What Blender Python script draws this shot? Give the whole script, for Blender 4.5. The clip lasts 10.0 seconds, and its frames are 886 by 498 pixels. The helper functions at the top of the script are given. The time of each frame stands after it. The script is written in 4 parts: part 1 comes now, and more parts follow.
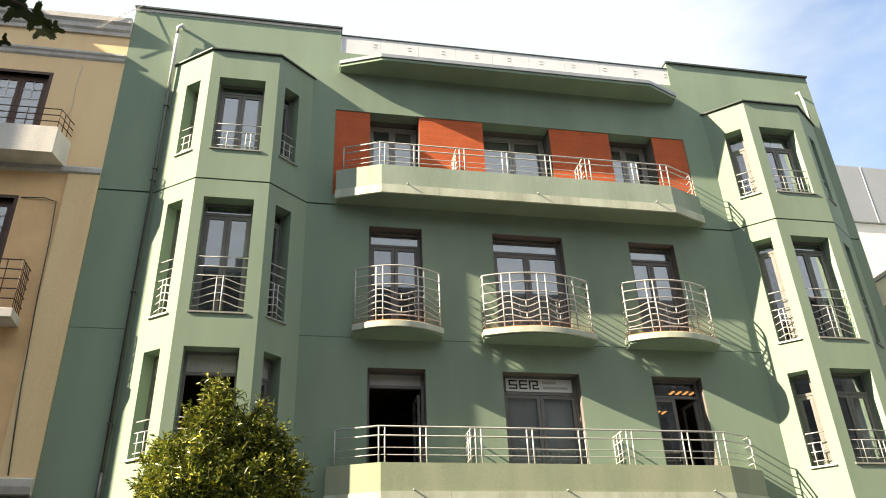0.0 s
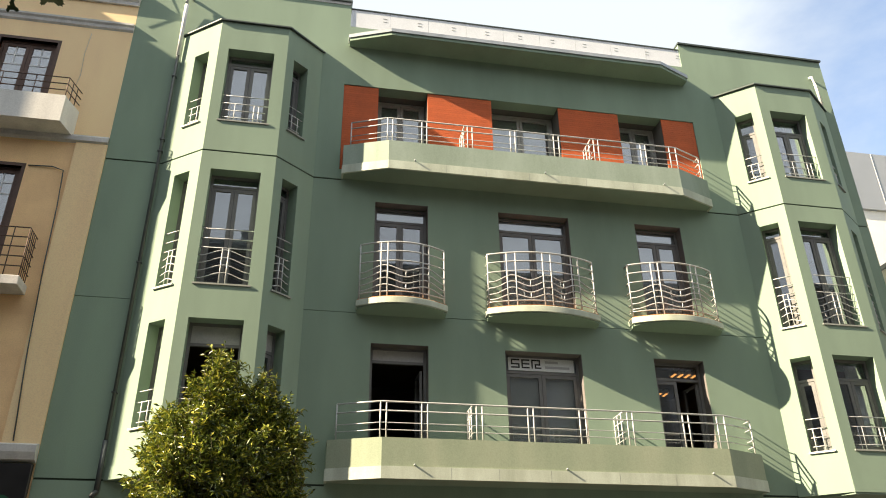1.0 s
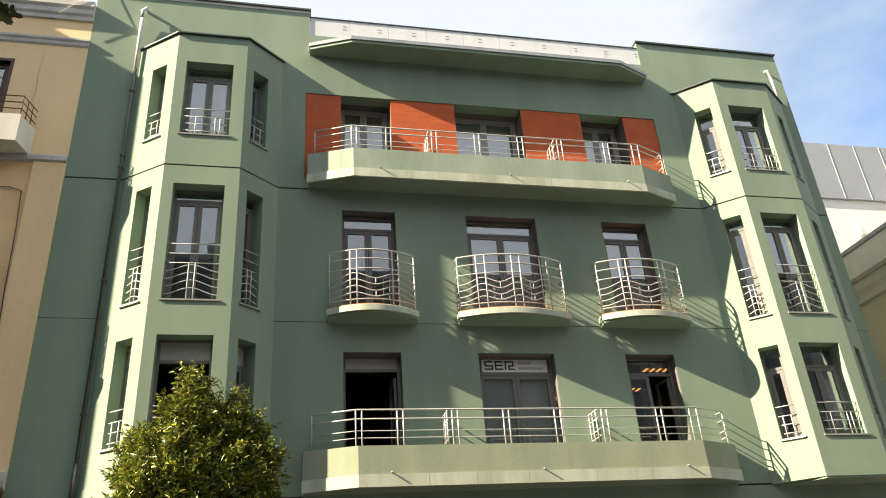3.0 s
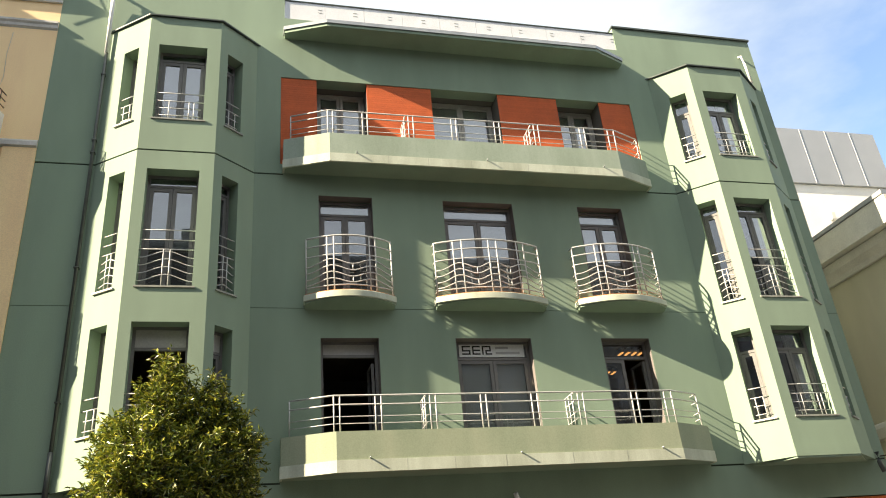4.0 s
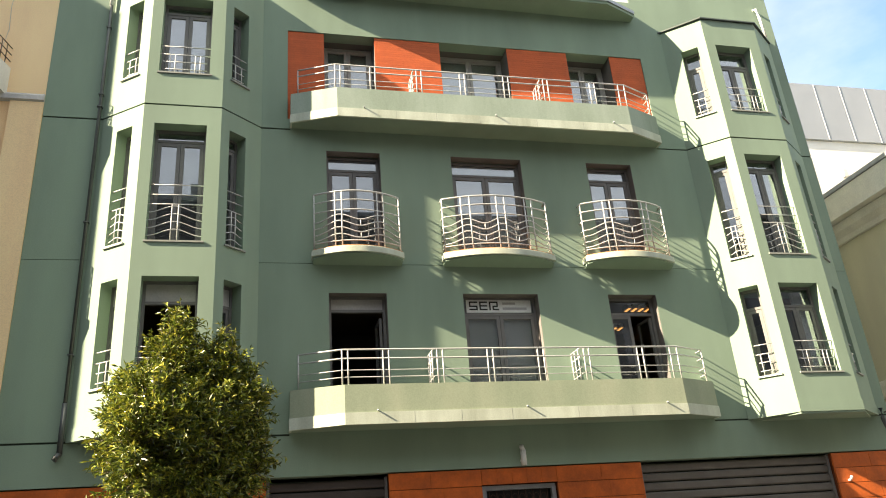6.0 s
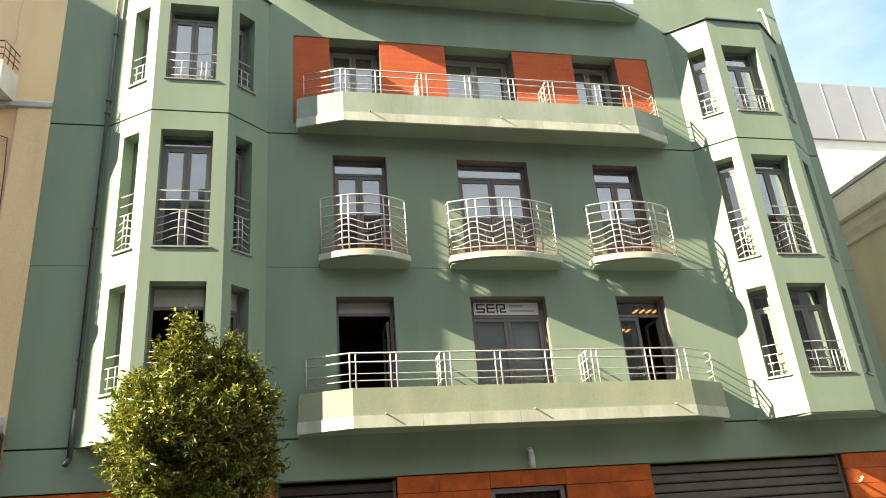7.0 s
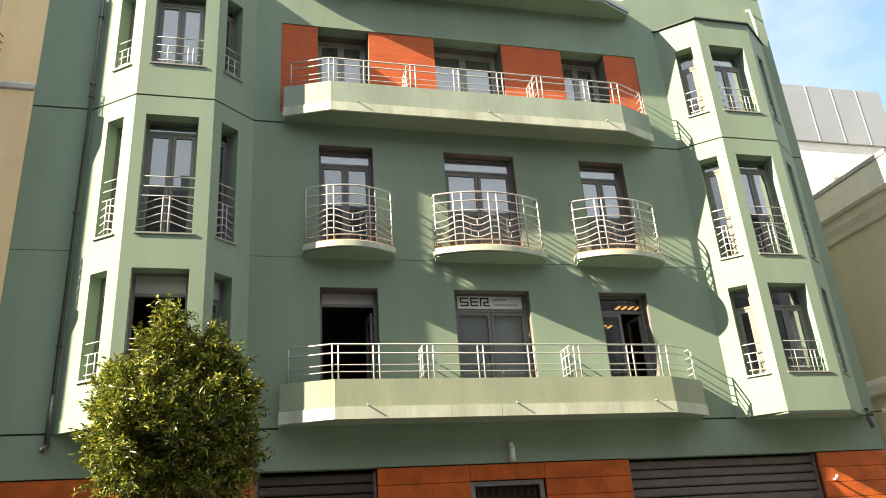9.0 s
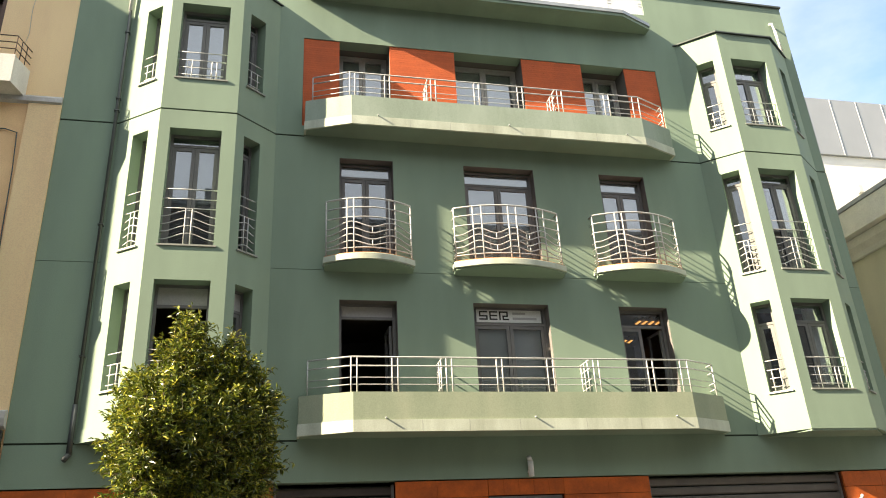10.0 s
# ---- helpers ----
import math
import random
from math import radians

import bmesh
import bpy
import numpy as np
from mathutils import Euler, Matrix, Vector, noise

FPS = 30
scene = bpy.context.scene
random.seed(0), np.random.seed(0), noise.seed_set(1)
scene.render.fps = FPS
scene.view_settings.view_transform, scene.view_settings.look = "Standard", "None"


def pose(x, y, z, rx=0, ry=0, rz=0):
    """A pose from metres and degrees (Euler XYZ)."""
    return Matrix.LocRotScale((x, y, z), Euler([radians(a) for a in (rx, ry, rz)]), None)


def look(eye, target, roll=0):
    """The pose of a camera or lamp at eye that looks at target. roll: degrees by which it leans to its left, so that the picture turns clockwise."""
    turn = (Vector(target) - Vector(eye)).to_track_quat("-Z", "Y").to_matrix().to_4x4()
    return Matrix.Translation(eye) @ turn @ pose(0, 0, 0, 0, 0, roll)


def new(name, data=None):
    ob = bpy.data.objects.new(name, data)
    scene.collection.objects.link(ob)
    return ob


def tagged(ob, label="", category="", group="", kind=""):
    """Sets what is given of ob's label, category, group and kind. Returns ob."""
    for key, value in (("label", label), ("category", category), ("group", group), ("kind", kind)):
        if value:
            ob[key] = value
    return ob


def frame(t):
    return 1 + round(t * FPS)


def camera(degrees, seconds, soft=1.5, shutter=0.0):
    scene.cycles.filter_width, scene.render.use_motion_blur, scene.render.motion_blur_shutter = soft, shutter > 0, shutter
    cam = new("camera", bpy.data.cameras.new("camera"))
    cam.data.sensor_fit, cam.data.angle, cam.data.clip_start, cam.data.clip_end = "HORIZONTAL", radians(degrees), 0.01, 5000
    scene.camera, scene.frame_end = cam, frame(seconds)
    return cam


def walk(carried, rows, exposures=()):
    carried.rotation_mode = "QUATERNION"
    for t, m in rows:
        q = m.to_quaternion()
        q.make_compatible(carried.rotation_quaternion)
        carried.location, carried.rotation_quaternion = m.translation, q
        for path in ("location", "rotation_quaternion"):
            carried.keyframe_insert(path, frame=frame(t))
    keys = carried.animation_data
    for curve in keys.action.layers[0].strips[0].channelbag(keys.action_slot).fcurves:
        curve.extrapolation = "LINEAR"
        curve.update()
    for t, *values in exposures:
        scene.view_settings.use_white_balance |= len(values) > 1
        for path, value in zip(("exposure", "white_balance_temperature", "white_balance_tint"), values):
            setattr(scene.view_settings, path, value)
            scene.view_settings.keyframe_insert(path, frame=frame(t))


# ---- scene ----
# towards the sun, per metre out from the house front
SUN_A, SUN_B = 6.4, 3.95
SUN_K, SKY_K, CLOUD_K = 4.6, 0.076, 0.248
GREEN_C = (0.243, 0.322, 0.243)
W_OUT, W_TOP = 1.455, 18.80
OPP_TOP = 20.0
SPOT_X = 10.62
# ---------------------------------------------------------------- camera
cam = camera(59.0, 10.0, soft=1.0)

PATH = [
    (0, (-1.341, -14.482, 1.724), (119.247, -2.349, -11.493)),
    (0.3, (-1.342, -14.481, 1.722), (119.034, -3.164, -10.954)),
    (0.5, (-1.342, -14.480, 1.721), (118.707, -2.622, -10.891)),
    (0.7, (-1.341, -14.477, 1.723), (118.798, -0.859, -10.628)),
    (1, (-1.338, -14.473, 1.725), (117.636, -0.767, -10.983)),
    (1.3, (-1.332, -14.470, 1.727), (117.106, -1.125, -10.960)),
    (1.5, (-1.328, -14.469, 1.728), (117.419, -1.313, -11.307)),
    (1.7, (-1.328, -14.468, 1.728), (118.392, -1.925, -10.850)),
    (2, (-1.327, -14.467, 1.727), (118.545, -2.768, -12.335)),
    (2.3, (-1.325, -14.470, 1.727), (119.717, -3.478, -12.362)),
    (2.5, (-1.323, -14.472, 1.728), (118.724, -3.969, -12.516)),
    (2.7, (-1.322, -14.474, 1.729), (118.271, -4.206, -12.890)),
    (3.8, (-1.354, -14.484, 1.749), (116.732, -4.860, -15.353)),
    (4, (-1.354, -14.485, 1.752), (116.579, -5.350, -15.394)),
    (4.3, (-1.353, -14.487, 1.756), (115.024, -4.692, -14.336)),
    (4.5, (-1.352, -14.489, 1.759), (115.167, -4.595, -14.593)),
    (4.7, (-1.350, -14.491, 1.755), (115.219, -4.578, -14.936)),
    (5, (-1.348, -14.495, 1.750), (114.405, -4.126, -14.485)),
    (5.3, (-1.341, -14.496, 1.741), (114.609, -4.579, -14.473)),
    (5.5, (-1.337, -14.497, 1.735), (113.564, -4.748, -14.286)),
    (5.7, (-1.334, -14.498, 1.732), (113.351, -4.693, -14.413)),
    (6.8, (-1.313, -14.523, 1.737), (113.924, -4.903, -13.871)),
    (7, (-1.315, -14.522, 1.738), (113.676, -4.945, -13.770)),
    (7.3, (-1.322, -14.517, 1.740), (113.787, -4.767, -13.851)),
    (7.5, (-1.327, -14.514, 1.741), (113.954, -4.704, -13.918)),
    (7.7, (-1.334, -14.508, 1.742), (114.043, -4.587, -14.062)),
    (8, (-1.345, -14.499, 1.744), (114.207, -4.745, -15.862)),
    (8.3, (-1.353, -14.495, 1.746), (114.053, -4.888, -15.480)),
    (8.5, (-1.358, -14.492, 1.748), (113.801, -5.116, -15.724)),
    (8.7, (-1.360, -14.493, 1.746), (113.806, -4.778, -15.500)),
    (9, (-1.362, -14.495, 1.744), (113.059, -4.220, -15.120)),
    (9.3, (-1.355, -14.502, 1.739), (113.578, -4.274, -15.212)),
    (9.5, (-1.350, -14.506, 1.735), (114.019, -3.881, -14.804)),
    (9.7, (-1.340, -14.514, 1.734), (113.373, -3.934, -14.833)),
    (10, (-1.325, -14.525, 1.733), (114.128, -3.278, -13.480)),
]
walk(cam, [(t, pose(*eye) @ pose(0, 0, 0, 0, 0, turn[2]) @ pose(0, 0, 0, turn[0]) @ pose(0, 0, 0, 0, 0, turn[1]))
           for t, eye, turn in PATH],
     [(0.0, 2.18), (0.5, 2.15), (1.0, 2.11), (1.7, 2.20), (2.0, 2.15), (2.5, 2.00), (4.0, 2.19), (5.0, 2.30), (5.5, 2.38), (7.0, 2.53), (7.5, 2.54), (8.5, 2.44), (9.0, 2.41), (10.0, 2.43)])

# ---------------------------------------------------------------- world and sun
SUN_WAY = Vector((-SUN_A, -1.0, SUN_B)).normalized()      # towards the sun
world = bpy.data.worlds.new("sky")
scene.world = world
world.use_nodes = True
wn, wl = world.node_tree.nodes, world.node_tree.links
wn.clear()
out = wn.new("ShaderNodeOutputWorld")
sky = wn.new("ShaderNodeTexSky")
sky.sky_type, sky.sun_disc = "NISHITA", False
sky.sun_elevation = math.asin(SUN_WAY.z)
sky.sun_rotation = math.atan2(SUN_WAY.x, SUN_WAY.y)
sky.air_density, sky.dust_density = 1.0, 1.2
clear = wn.new("ShaderNodeBackground")
clear.inputs["Strength"].default_value = SKY_K
wl.new(sky.outputs[0], clear.inputs["Color"])
cloud = wn.new("ShaderNodeBackground")
cloud.inputs["Color"].default_value = (0.885, 0.95, 1.0, 1)
cloud.inputs["Strength"].default_value = CLOUD_K
geo = wn.new("ShaderNodeTexCoord")
split = wn.new("ShaderNodeSeparateXYZ")
wl.new(geo.outputs["Generated"], split.inputs[0])
stretch = wn.new("ShaderNodeMapping")
stretch.inputs["Scale"].default_value = (1.6, 1.6, 3.6)
wl.new(geo.outputs["Generated"], stretch.inputs[0])
puff = wn.new("ShaderNodeTexNoise")
puff.inputs["Scale"].default_value, puff.inputs["Detail"].default_value = 1.7, 7
puff.inputs["Roughness"].default_value = 0.55
wl.new(stretch.outputs[0], puff.inputs["Vector"])
lean = wn.new("ShaderNodeMath")
lean.operation = "MULTIPLY_ADD"
lean.inputs[1].default_value, lean.inputs[2].default_value = -1.4, 0.87
fade = wn.new("ShaderNodeMapRange")
fade.inputs["From Min"].default_value, fade.inputs["From Max"].default_value = -0.9, 0.5
wl.new(split.outputs["Y"], fade.inputs["Value"])
ahead = wn.new("ShaderNodeMath")
ahead.operation = "MULTIPLY"
wl.new(split.outputs["X"], ahead.inputs[0])
wl.new(fade.outputs[0], ahead.inputs[1])
wl.new(ahead.outputs[0], lean.inputs[0])
both = wn.new("ShaderNodeMath")
wl.new(lean.outputs[0], both.inputs[0])
wl.new(puff.outputs["Fac"], both.inputs[1])
mask = wn.new("ShaderNodeMapRange")
mask.inputs["From Min"].default_value, mask.inputs["From Max"].default_value = 0.42, 0.80
mask.inputs["To Min"].default_value, mask.inputs["To Max"].default_value = 0.04, 1.0
wl.new(both.outputs[0], mask.inputs["Value"])
blend = wn.new("ShaderNodeMixShader")
wl.new(mask.outputs[0], blend.inputs[0])
wl.new(clear.outputs[0], blend.inputs[1])
wl.new(cloud.outputs[0], blend.inputs[2])
wl.new(blend.outputs[0], out.inputs["Surface"])

sun = new("sun", bpy.data.lights.new("sun", "SUN"))
sun.data.energy, sun.data.angle, sun.data.color = SUN_K, radians(0.5), (1.0, 0.84, 0.61)
sun.matrix_world = look((-40, -10, 40), Vector((-40, -10, 40)) - SUN_WAY)


# ---------------------------------------------------------------- materials
def material(name, colour, rough=0.8, metal=0.0, spread=0.10, scale=1.2, fine=40.0, bump=0.15, bump_mm=4.0,
             stain=None, streak=False, per_object=0.0, spec=0.4):
    """A painted, plastered or metal surface with blotches, fine grain and relief."""
    m = bpy.data.materials.new(name)
    m.use_nodes = True
    n, l = m.node_tree.nodes, m.node_tree.links
    bsdf = n["Principled BSDF"]
    bsdf.inputs["Metallic"].default_value = metal
    bsdf.inputs["Specular IOR Level"].default_value = spec
    tc = n.new("ShaderNodeTexCoord")
    mp = n.new("ShaderNodeMapping")
    mp.inputs["Scale"].default_value = (1, 1, 0.22) if streak else (1, 1, 1)
    l.new(tc.outputs["Object"], mp.inputs[0])
    big = n.new("ShaderNodeTexNoise")
    big.inputs["Scale"].default_value, big.inputs["Detail"].default_value = scale, 6
    big.inputs["Roughness"].default_value = 0.6
    l.new(mp.outputs[0], big.inputs["Vector"])
    small = n.new("ShaderNodeTexNoise")
    small.inputs["Scale"].default_value, small.inputs["Detail"].default_value = fine, 4
    l.new(tc.outputs["Object"], small.inputs["Vector"])
    ramp = n.new("ShaderNodeValToRGB")
    lo = tuple(c * (1 - spread) for c in colour) if stain is None else stain
    hi = tuple(min(1, c * (1 + spread)) for c in colour)
    ramp.color_ramp.elements[0].position, ramp.color_ramp.elements[0].color = 0.32, (*lo, 1)
    ramp.color_ramp.elements[1].position, ramp.color_ramp.elements[1].color = 0.66, (*hi, 1)
    l.new(big.outputs["Fac"], ramp.inputs[0])
    grain = n.new("ShaderNodeMapRange")
    grain.inputs["From Min"].default_value, grain.inputs["From Max"].default_value = 0.3, 0.7
    grain.inputs["To Min"].default_value, grain.inputs["To Max"].default_value = 0.93, 1.07
    l.new(small.outputs["Fac"], grain.inputs["Value"])
    mul = n.new("ShaderNodeVectorMath")
    mul.operation = "SCALE"
    l.new(ramp.outputs[0], mul.inputs[0])
    if per_object:
        info = n.new("ShaderNodeObjectInfo")
        vary = n.new("ShaderNodeMapRange")
        vary.inputs["To Min"].default_value, vary.inputs["To Max"].default_value = 1 - per_object, 1 + per_object
        l.new(info.outputs["Random"], vary.inputs["Value"])
        prod = n.new("ShaderNodeMath")
        prod.operation = "MULTIPLY"
        l.new(grain.outputs[0], prod.inputs[0])
        l.new(vary.outputs[0], prod.inputs[1])
        l.new(prod.outputs[0], mul.inputs["Scale"])
    else:
        l.new(grain.outputs[0], mul.inputs["Scale"])
    l.new(mul.outputs[0], bsdf.inputs["Base Color"])
    rr = n.new("ShaderNodeMapRange")
    rr.inputs["To Min"].default_value, rr.inputs["To Max"].default_value = max(0.05, rough - 0.1), min(1, rough + 0.1)
    l.new(big.outputs["Fac"], rr.inputs["Value"])
    l.new(rr.outputs[0], bsdf.inputs["Roughness"])
    bm_ = n.new("ShaderNodeBump")
    bm_.inputs["Strength"].default_value, bm_.inputs["Distance"].default_value = bump, bump_mm / 1000
    l.new(small.outputs["Fac"], bm_.inputs["Height"])
    l.new(bm_.outputs[0], bsdf.inputs["Normal"])
    return m


def glass_material(name, tint=(0.90, 0.92, 0.92)):
    """A flat pane: mirror by Fresnel over a clear, faintly tinted sheet."""
    m = bpy.data.materials.new(name)
    m.use_nodes = True
    n, l = m.node_tree.nodes, m.node_tree.links
    n.clear()
    o = n.new("ShaderNodeOutputMaterial")
    mix = n.new("ShaderNodeMixShader")
    clear_ = n.new("ShaderNodeBsdfTransparent")
    clear_.inputs[0].default_value = (*tint, 1)
    gloss = n.new("ShaderNodeBsdfGlossy")
    gloss.inputs["Roughness"].default_value = 0.015
    gloss.inputs["Color"].default_value = (0.95, 0.96, 1.0, 1)
    edge = n.new("ShaderNodeLayerWeight")
    edge.inputs["Blend"].default_value = 0.5
    fres = n.new("ShaderNodeMapRange")
    fres.inputs["To Min"].default_value, fres.inputs["To Max"].default_value = 0.10, 0.50
    l.new(edge.outputs["Facing"], fres.inputs["Value"])
    wave = n.new("ShaderNodeTexNoise")
    wave.inputs["Scale"].default_value = 1.3
    tc = n.new("ShaderNodeTexCoord")
    l.new(tc.outputs["Object"], wave.inputs["Vector"])
    b = n.new("ShaderNodeBump")
    b.inputs["Strength"].default_value, b.inputs["Distance"].default_value = 0.06, 0.01
    l.new(wave.outputs["Fac"], b.inputs["Height"])
    l.new(b.outputs[0], gloss.inputs["Normal"])
    l.new(fres.outputs[0], mix.inputs[0])
    l.new(clear_.outputs[0], mix.inputs[1])
    l.new(gloss.outputs[0], mix.inputs[2])
    l.new(mix.outputs[0], o.inputs["Surface"])
    return m


def leaf_material(name, dark, light, gold):
    m = bpy.data.materials.new(name)
    m.use_nodes = True
    n, l = m.node_tree.nodes, m.node_tree.links
    bsdf = n["Principled BSDF"]
    g = n.new("ShaderNodeNewGeometry")
    ramp = n.new("ShaderNodeValToRGB")
    ramp.color_ramp.elements[0].color = (*dark, 1)
    ramp.color_ramp.elements[1].color = (*gold, 1)
    e = ramp.color_ramp.elements.new(0.6)
    e.color = (*light, 1)
    l.new(g.outputs["Random Per Island"], ramp.inputs[0])
    l.new(ramp.outputs[0], bsdf.inputs["Base Color"])
    bsdf.inputs["Roughness"].default_value = 0.32
    bsdf.inputs["Specular IOR Level"].default_value = 0.6
    trans = n.new("ShaderNodeBsdfTranslucent")
    l.new(ramp.outputs[0], trans.inputs["Color"])
    mix = n.new("ShaderNodeMixShader")
    mix.inputs[0].default_value = 0.10
    l.new(bsdf.outputs[0], mix.inputs[1])
    l.new(trans.outputs[0], mix.inputs[2])
    l.new(mix.outputs[0], n["Material Output"].inputs["Surface"])
    return m


GREEN = material("green_paint", GREEN_C, 0.85, spread=0.13, scale=0.55, fine=55, bump=0.25, streak=True)
GREEN_BAND = material("green_paint_weathered", (0.52, 0.56, 0.47), 0.85, stain=(0.40, 0.43, 0.34), spread=0.13, scale=2.2, fine=45, bump=0.3, streak=True)
PARAPET = material("parapet_paint", (0.325, 0.355, 0.255), 0.85, stain=(0.28, 0.33, 0.23), spread=0.12, scale=1.6, fine=45, bump=0.3, streak=True)
# grey darkened to carry the shade of the deep top floor recess
REVEAL = material("recess_shade_grey", (0.13, 0.12, 0.11), 0.85, spread=0.06, scale=1.5)
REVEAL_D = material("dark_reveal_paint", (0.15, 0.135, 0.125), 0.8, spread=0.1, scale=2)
GROOVE = material("dark_joint", (0.045, 0.06, 0.045), 0.9)
CAP = material("dark_flashing", (0.07, 0.085, 0.08), 0.55, metal=0.3, spread=0.2, scale=4)
ORANGE = material("orange_brick_slip", (0.53, 0.112, 0.033), 0.75, spread=0.12, scale=1.5, fine=30, bump=0.3, per_object=0.05)
STONE = material("orange_stone", (0.50, 0.105, 0.014), 0.7, spread=0.28, scale=2.5, fine=35, bump=0.3, per_object=0.08)
ZINC = material("zinc_sheet", (0.36, 0.38, 0.40), 0.5, metal=0.55, spread=0.14, scale=3, bump=0.05)
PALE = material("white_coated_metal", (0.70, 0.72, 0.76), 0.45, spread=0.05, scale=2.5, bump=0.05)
STEEL = material("brushed_steel", (0.53, 0.53, 0.52), 0.55, metal=0.35, spread=0.06, scale=8, bump=0.03)
FRAME = material("grey_window_frame", (0.185, 0.178, 0.175), 0.5, spread=0.08, scale=6, bump=0.03)
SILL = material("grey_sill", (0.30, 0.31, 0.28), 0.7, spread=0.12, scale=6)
BOX = material("shutter_box_white", (0.42, 0.41, 0.39), 0.6, spread=0.06, scale=5)
CURTAIN = material("pale_curtain", (0.70, 0.71, 0.69), 0.9, spread=0.08, scale=3)
SEAM = material("cladding_seam", (0.50, 0.51, 0.52), 0.5, metal=0.1)
BLIND_M = material("mid_grey_blind", (0.30, 0.32, 0.35), 0.85, spread=0.08, scale=1.5)
BLIND_D = material("dim_grey_blind", (0.17, 0.18, 0.20), 0.85, spread=0.06, scale=2)
PARAPET_U = material("parapet_paint_pale", (0.325, 0.385, 0.32), 0.85, stain=(0.25, 0.31, 0.24), spread=0.12, scale=1.3, fine=45, bump=0.3, streak=True)
BLIND = material("grey_blind", (0.42, 0.42, 0.42), 0.85, spread=0.06, scale=2)
# plaster colour lowered so the rooms look dim behind the glass
INSIDE = material("dimmed_interior_plaster", (0.16, 0.15, 0.14), 0.9, spread=0.08, scale=1)
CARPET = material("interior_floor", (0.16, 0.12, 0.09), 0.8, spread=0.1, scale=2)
TERRA = material("terracotta_edge", (0.42, 0.19, 0.07), 0.7, spread=0.2, scale=8)
YELLOW = material("yellow_render", (0.98, 0.69, 0.40), 0.9, spread=0.10, scale=0.9, fine=45, bump=0.3, streak=True)
YELLOW_B = material("brown_render", (0.96, 0.62, 0.33), 0.9, spread=0.12, scale=1.1, fine=45, bump=0.3)
MOULD = material("grey_moulding", (0.58, 0.56, 0.54), 0.85, spread=0.14, scale=3, fine=30, bump=0.3)
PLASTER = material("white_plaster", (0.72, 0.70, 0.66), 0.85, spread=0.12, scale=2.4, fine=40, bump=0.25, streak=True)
BROWN = material("brown_wood_frame", (0.10, 0.055, 0.04), 0.55, spread=0.2, scale=5)
WHITEBAR = material("white_glazing_bar", (0.78, 0.78, 0.78), 0.5, spread=0.04, scale=6)
IRON = material("rusty_iron", (0.10, 0.06, 0.045), 0.6, metal=0.5, spread=0.3, scale=12)
CREAM = material("cream_render", (0.64, 0.62, 0.46), 0.9, spread=0.08, scale=0.9, fine=40, bump=0.25, streak=True)
CREAM_D = material("cream_cornice", (0.78, 0.77, 0.68), 0.85, spread=0.08, scale=2, fine=30)
CLAD = material("grey_cladding", (0.37, 0.39, 0.42), 0.45, metal=0.2, spread=0.05, scale=0.8, bump=0.04, per_object=0.04)
WHITEWALL = material("white_wall", (0.86, 0.85, 0.82), 0.85, spread=0.04, scale=1.2)
SHUTTER = material("roller_shutter", (0.15, 0.135, 0.12), 0.55, metal=0.2, spread=0.12, scale=3, per_object=0.06)
SHUTTER_D = material("roller_shutter_dark", (0.075, 0.06, 0.055), 0.55, metal=0.2, spread=0.15, scale=3, per_object=0.06)
PIPE = material("grey_downpipe", (0.09, 0.10, 0.10), 0.5, metal=0.2, spread=0.15, scale=5)
PIPE_W = material("white_pipe", (0.72, 0.72, 0.70), 0.5, spread=0.08, scale=6)
ASPHALT = material("asphalt", (0.036, 0.037, 0.040), 0.9, spread=0.2, scale=2, fine=120, bump=0.5)
PAVING = material("paving", (0.062, 0.064, 0.064), 0.85, spread=0.12, scale=2, fine=60, bump=0.4)
KERB = material("kerb_granite", (0.34, 0.33, 0.32), 0.8, spread=0.12, scale=6)
BARK = material("bark", (0.12, 0.095, 0.07), 0.95, spread=0.3, scale=9, fine=60, bump=0.8, bump_mm=12)
# pale face of the unseen right-hand block, which reflects sun onto the bays
STUCCO_BOUNCE = material("bounce_stucco", (0.52, 0.48, 0.41), 0.9, spread=0.1, scale=0.7)
STONE_J = material("stone_joint", (0.13, 0.035, 0.012), 0.9)
PIPE_G = material("zinc_downpipe", (0.12, 0.13, 0.125), 0.36, metal=0.4, spread=0.15, scale=5)
STUCCO = material("street_stucco", (0.125, 0.122, 0.115), 0.9, spread=0.1, scale=0.7)
ROOFING = material("roof_felt", (0.12, 0.12, 0.12), 0.9, spread=0.15, scale=1.5)
INK = material("black_ink", (0.02, 0.02, 0.02), 0.6)
INK_G = material("grey_ink", (0.38, 0.38, 0.38), 0.6)
SIGN = material("white_sign_film", (0.70, 0.71, 0.70), 0.5, spread=0.03)
SIGN_B = material("black_shop_sign", (0.022, 0.02, 0.02), 0.35, spread=0.2, scale=3)
SIGN_G = material("green_sign_paint", (0.02, 0.10, 0.05), 0.5)
SIGN_R = material("red_sign_paint", (0.35, 0.03, 0.04), 0.5)
GLASS = glass_material("window_glass")
LEAF = leaf_material("evergreen_leaf", (0.028, 0.048, 0.007), (0.175, 0.225, 0.024), (0.47, 0.43, 0.05))
LEAF_B = leaf_material("plane_leaf", (0.02, 0.035, 0.012), (0.04, 0.06, 0.015), (0.06, 0.075, 0.02))


